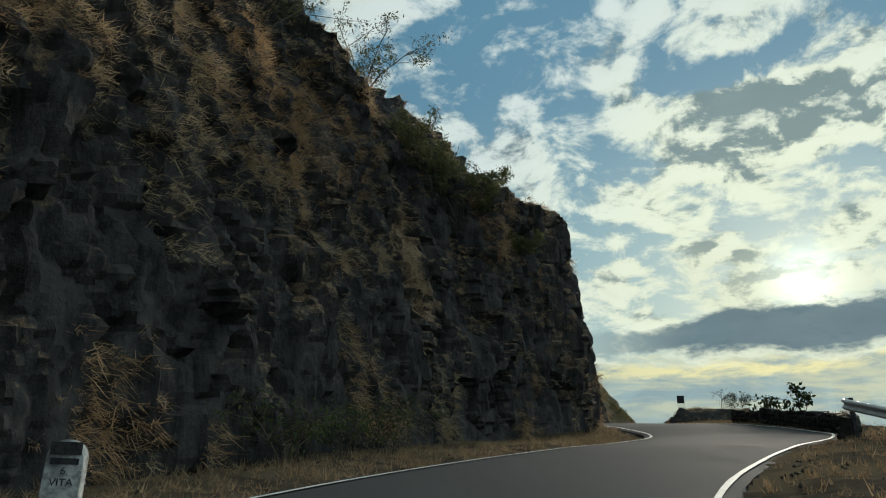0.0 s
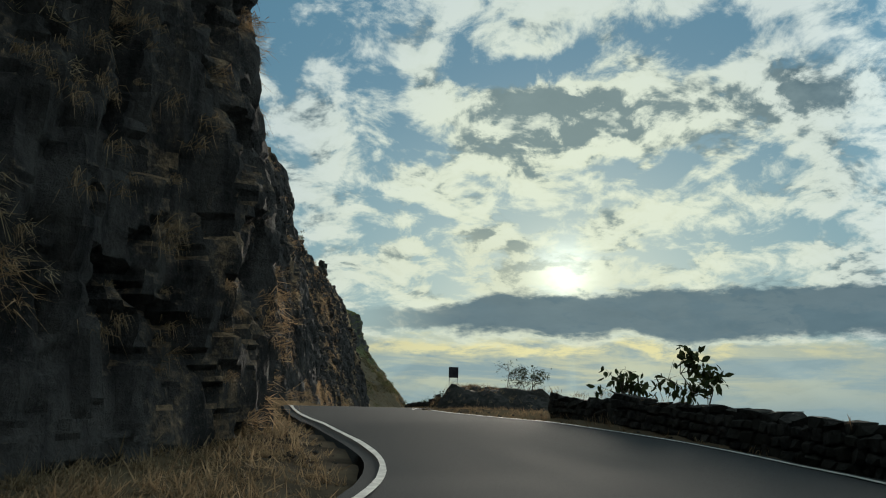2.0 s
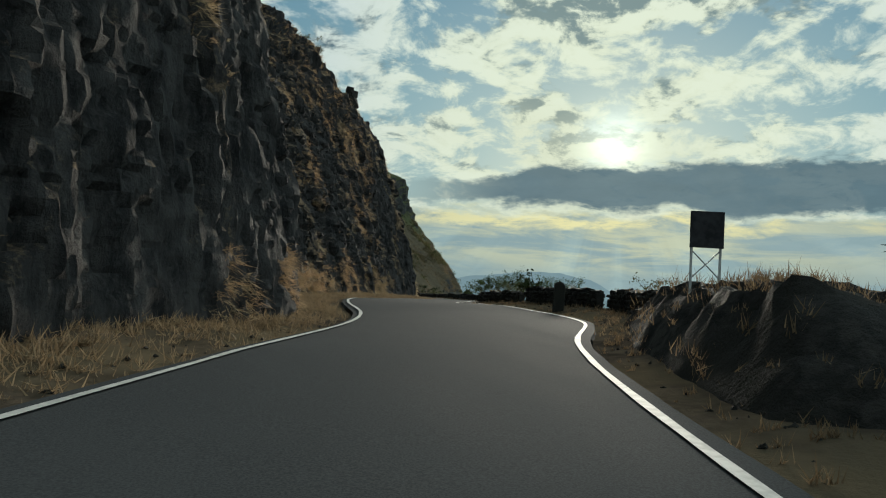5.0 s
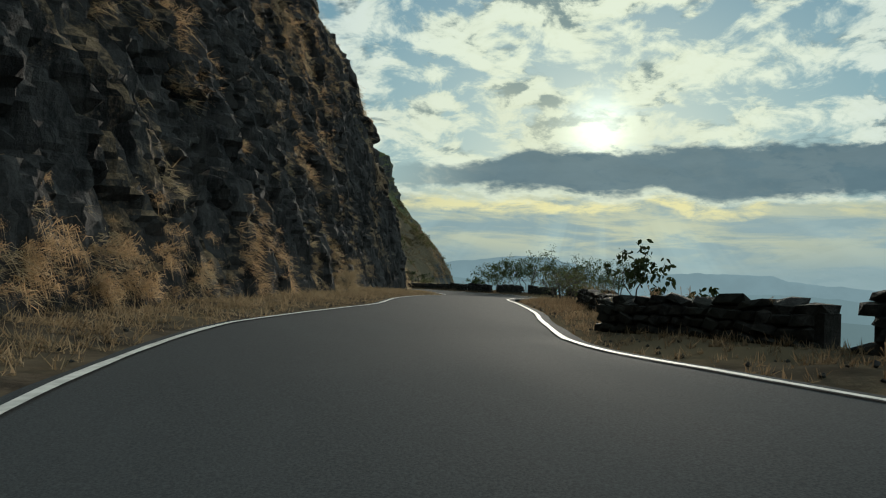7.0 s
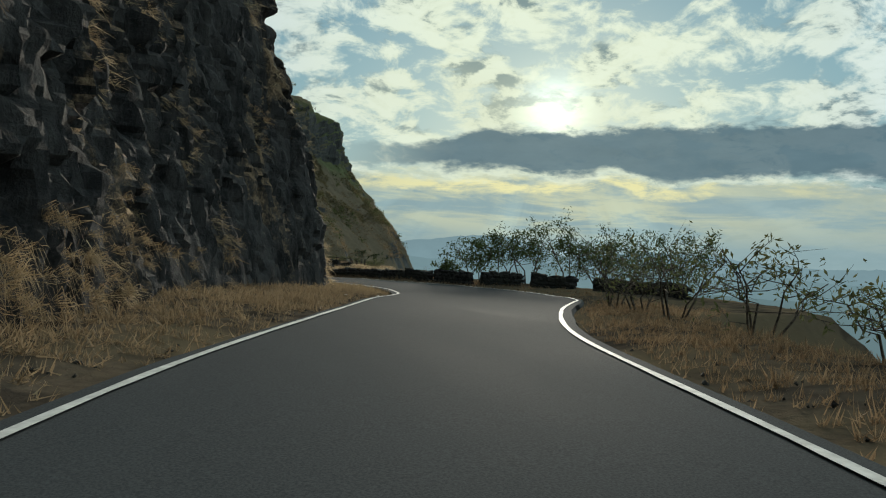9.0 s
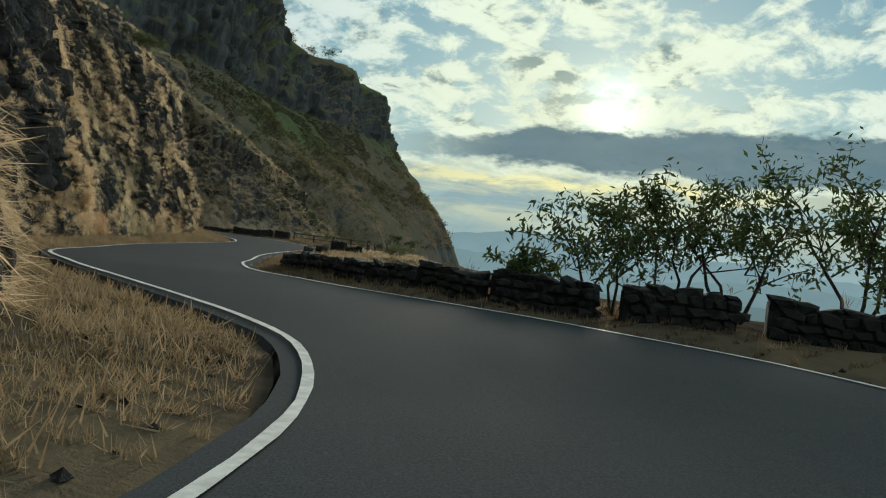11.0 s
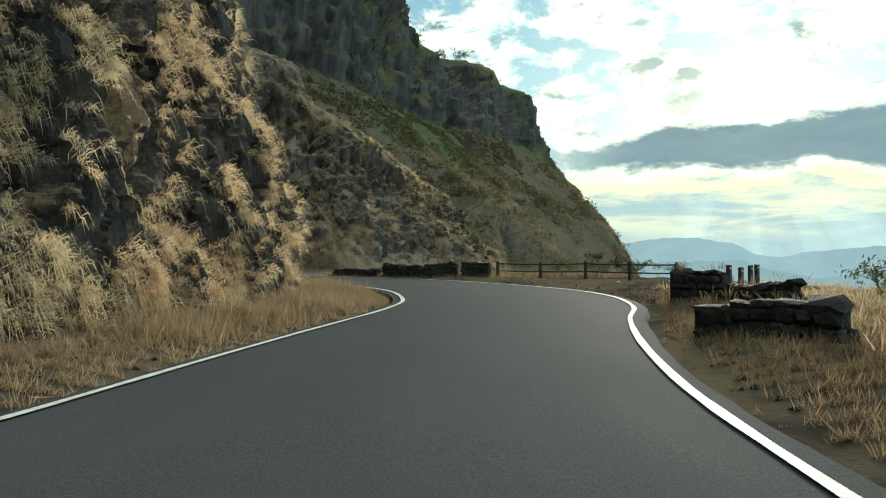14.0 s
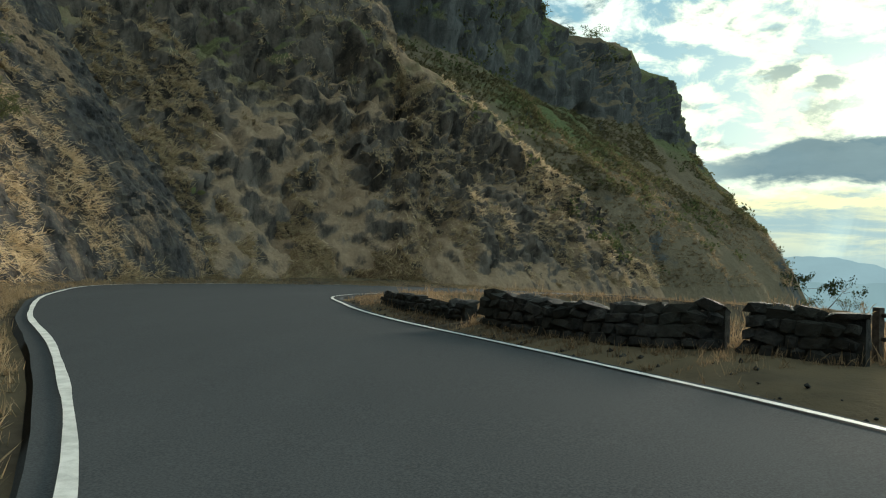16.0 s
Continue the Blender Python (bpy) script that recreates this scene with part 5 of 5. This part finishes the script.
def mound():
    """The rocky hump that carries the sign."""
    n, m = 110, 44
    v = []
    for i in range(n):
        a = 2 * math.pi * i / n
        for j in range(m):
            r = j / (m - 1)
            v.append((22.6 + math.cos(a) * 8.6 * r * (1 + 0.12 * math.sin(3 * a)) + 1.5 * math.sin(a), 59.5 + math.sin(a) * 7.5 * r, r))
    v = np.array(v)
    r = v[:, 2].copy()
    g0 = ground_z(v[:, 0], v[:, 1])
    p = np.column_stack([v[:, :2], r * 0])
    d1, val, gap = blocks(p * 0.8, 90)
    lift = 1.55 * np.clip((1 - r) * 2.6, 0, 1) ** 0.8
    z = np.maximum(g0, 1.2) * 0.4 + 1.55 * 0.6 - 0.4 + lift + (0.22 * fbm(p * 0.7, 3, 91) + 0.28 * (val - 0.5)) * np.clip((1 - r) * 4, 0, 1) - 1.2 * np.clip((r - 0.85) * 6, 0, 1)
    z -= 0.75 * np.clip((v[:, 0] - 23.7) / 0.9, 0, 1)
    k, u = beside(v[:, 0], v[:, 1])
    near = np.clip((-u - HALF[k] - 0.8) / 3.4, 0, 1)
    crag = 0.5 * (val - 0.5) + 0.3 * fbm(p * 1.6, 3, 92) - 0.12 * np.exp(-(gap / 0.1) ** 2)
    z = np.minimum(z, g0 - 0.4 + near ** 0.8 * 3.5 + crag * np.clip(near * 3, 0, 1))
    v[:, 2] = z
    f = []
    for i in range(n):
        for j in range(m - 1):
            a, b = i * m + j, ((i + 1) % n) * m + j
            f.append([a, a + 1, b + 1, b])
    ob = mesh_ob("rock_mound", v, f, M_WALL, smooth=24)
    tagged(ob, "low rocky earth mound beside the road with dry grass", "mound", kind="structure")
    return v


MOUND = mound()
pick = RNG.choice(np.flatnonzero(MOUND[:, 2] > ground_z(MOUND[:, 0], MOUND[:, 1]) + 0.1), 900)
blades("mound_grass", MOUND[pick] + RNG.normal(size=(900, 3)) * np.array([0.25, 0.25, 0.0]), np.zeros((900, 3)), 9, (0.15, 0.45), M_STRAW4, RNG, (0.0, 0.6), 1.0, 0.0, 0.006, "short dry grass on the rocky mound", bent=False)
top = MOUND[np.argmin((MOUND[:, 0] - 19.7) ** 2 + (MOUND[:, 1] - 59.1) ** 2)]
road_sign(19.7, 59.1, float(top[2]) - 0.05)
for x, y, h, w, seed, n, leaf, stems, label in ((21.8, 55.8, 1.9, 0.9, 340, 60, 0.13, 1, "thin bare young tree on the rocky mound"),
                                                (23.8, 57.4, 1.6, 1.4, 341, 900, 0.16, 5, "dark drooping bush at the end of the rocky mound"),
                                                (22.6, 56.6, 1.2, 1.0, 342, 160, 0.13, 3, "small dark bush on the rocky mound")):
    top = MOUND[np.argmin((MOUND[:, 0] - x) ** 2 + (MOUND[:, 1] - y) ** 2)]
    plant("sapling" if stems == 1 else "shrub", (x, y, float(top[2]) - 0.1), h, w, seed, n, leaf, stems, label, "tree" if stems == 1 else "shrub", M_LEAF_DARK, 0.2)
milestone(-4.75, 9.3, radians(14), 0.46, 0.78, M_WHITE, "whitewashed milestone with black lettering at the foot of the rock", True)
milestone(23.45, 73.45, radians(-20), 0.42, 1.1, M_STONE, "weathered dark milestone with a rounded top by the parapet", False)


def loose_stones():
    rng = np.random.default_rng(9)
    v, f = [], []
    for line, nrm, way, n in ((LINE_L, NRM_L, 1, 1500), (LINE_R, NRM_R, -1, 1700)):
        k = rng.integers(0, len(line), n)
        off = 0.6 + rng.exponential(0.6, n)
        q = line[k] + nrm[k] * (way * off)[:, None]
        z = ground_z(q[:, 0], q[:, 1])
        for (x, y), h in zip(q, z):
            r = 0.015 + rng.exponential(0.022)
            r = min(r, 0.05)
            b = len(v)
            e = rng.normal(size=(6, 3)) * 0.2
            for i, d in enumerate(((1, 0, 0), (0, 1, 0), (-1, 0, 0), (0, -1, 0), (0, 0, 0.8), (0, 0, -0.8))):
                v.append((x + (d[0] + e[i][0]) * r, y + (d[1] + e[i][1]) * r, h + 0.2 * r + (d[2] + e[i][2]) * r))
            f += [[b + i, b + (i + 1) % 4, b + 4] for i in range(4)] + [[b + (i + 1) % 4, b + i, b + 5] for i in range(4)]
    tagged(mesh_ob("gravel", v, f, M_STONE), "loose grey stones scattered along the road edges", "gravel", kind="stuff")


loose_stones()
M_LITTER = mottled("litter", (0.6, 0.6, 0.58), (0.75, 0.75, 0.73), 20.0, 0.004)


def litter(x, y, size, seed):
    bm = bmesh.new()
    bmesh.ops.create_icosphere(bm, subdivisions=2, radius=size)
    for v in bm.verts:
        v.co = Vector((v.co.x * 1.5, v.co.y, v.co.z * 0.55)) * (1 + 0.5 * noise.noise(v.co * 9 / size * 0.2 + Vector((seed, 0, 0))))
    me = bpy.data.meshes.new("litter")
    bm.to_mesh(me)
    bm.free()
    me.materials.append(M_LITTER)
    ob = new("litter", me)
    ob.location = on_ground(x, y, size * 0.4)
    ob.rotation_euler = (0, 0, seed)
    tagged(ob, "crumpled white plastic litter lying in the roadside grass", "litter", "litter on the verge")


for i, (x, y, r) in enumerate([(29.3, 120.2, 0.05), (30.9, 121.9, 0.035), (30.4, 122.6, 0.03), (42.0, 181.6, 0.09), (42.6, 181.0, 0.07), (40.3, 182.9, 0.06), (36.9, 152.6, 0.05)]):
    litter(x, y, r, i)

knob_at = on_rock(21.1, 129.0)
for i, (dx, dy, dz, size) in enumerate([(0, 0, 0.0, (2.2, 2.0, 1.6)), (0.3, -0.2, 0.95, (1.3, 1.2, 1.0)), (0.1, 0.0, 1.55, (0.8, 0.9, 0.6))]):
    ob = new("boulder", STONES[i])
    ob.matrix_world = Matrix.LocRotScale((knob_at[0] + dx, knob_at[1] + dy, knob_at[2] + dz), Euler((0.1 * i, 0.05, 0.7 * i)), size)
    tagged(ob, "dark weathered boulder perched on the top of the cliff", "boulder", "boulders on the cliff top")
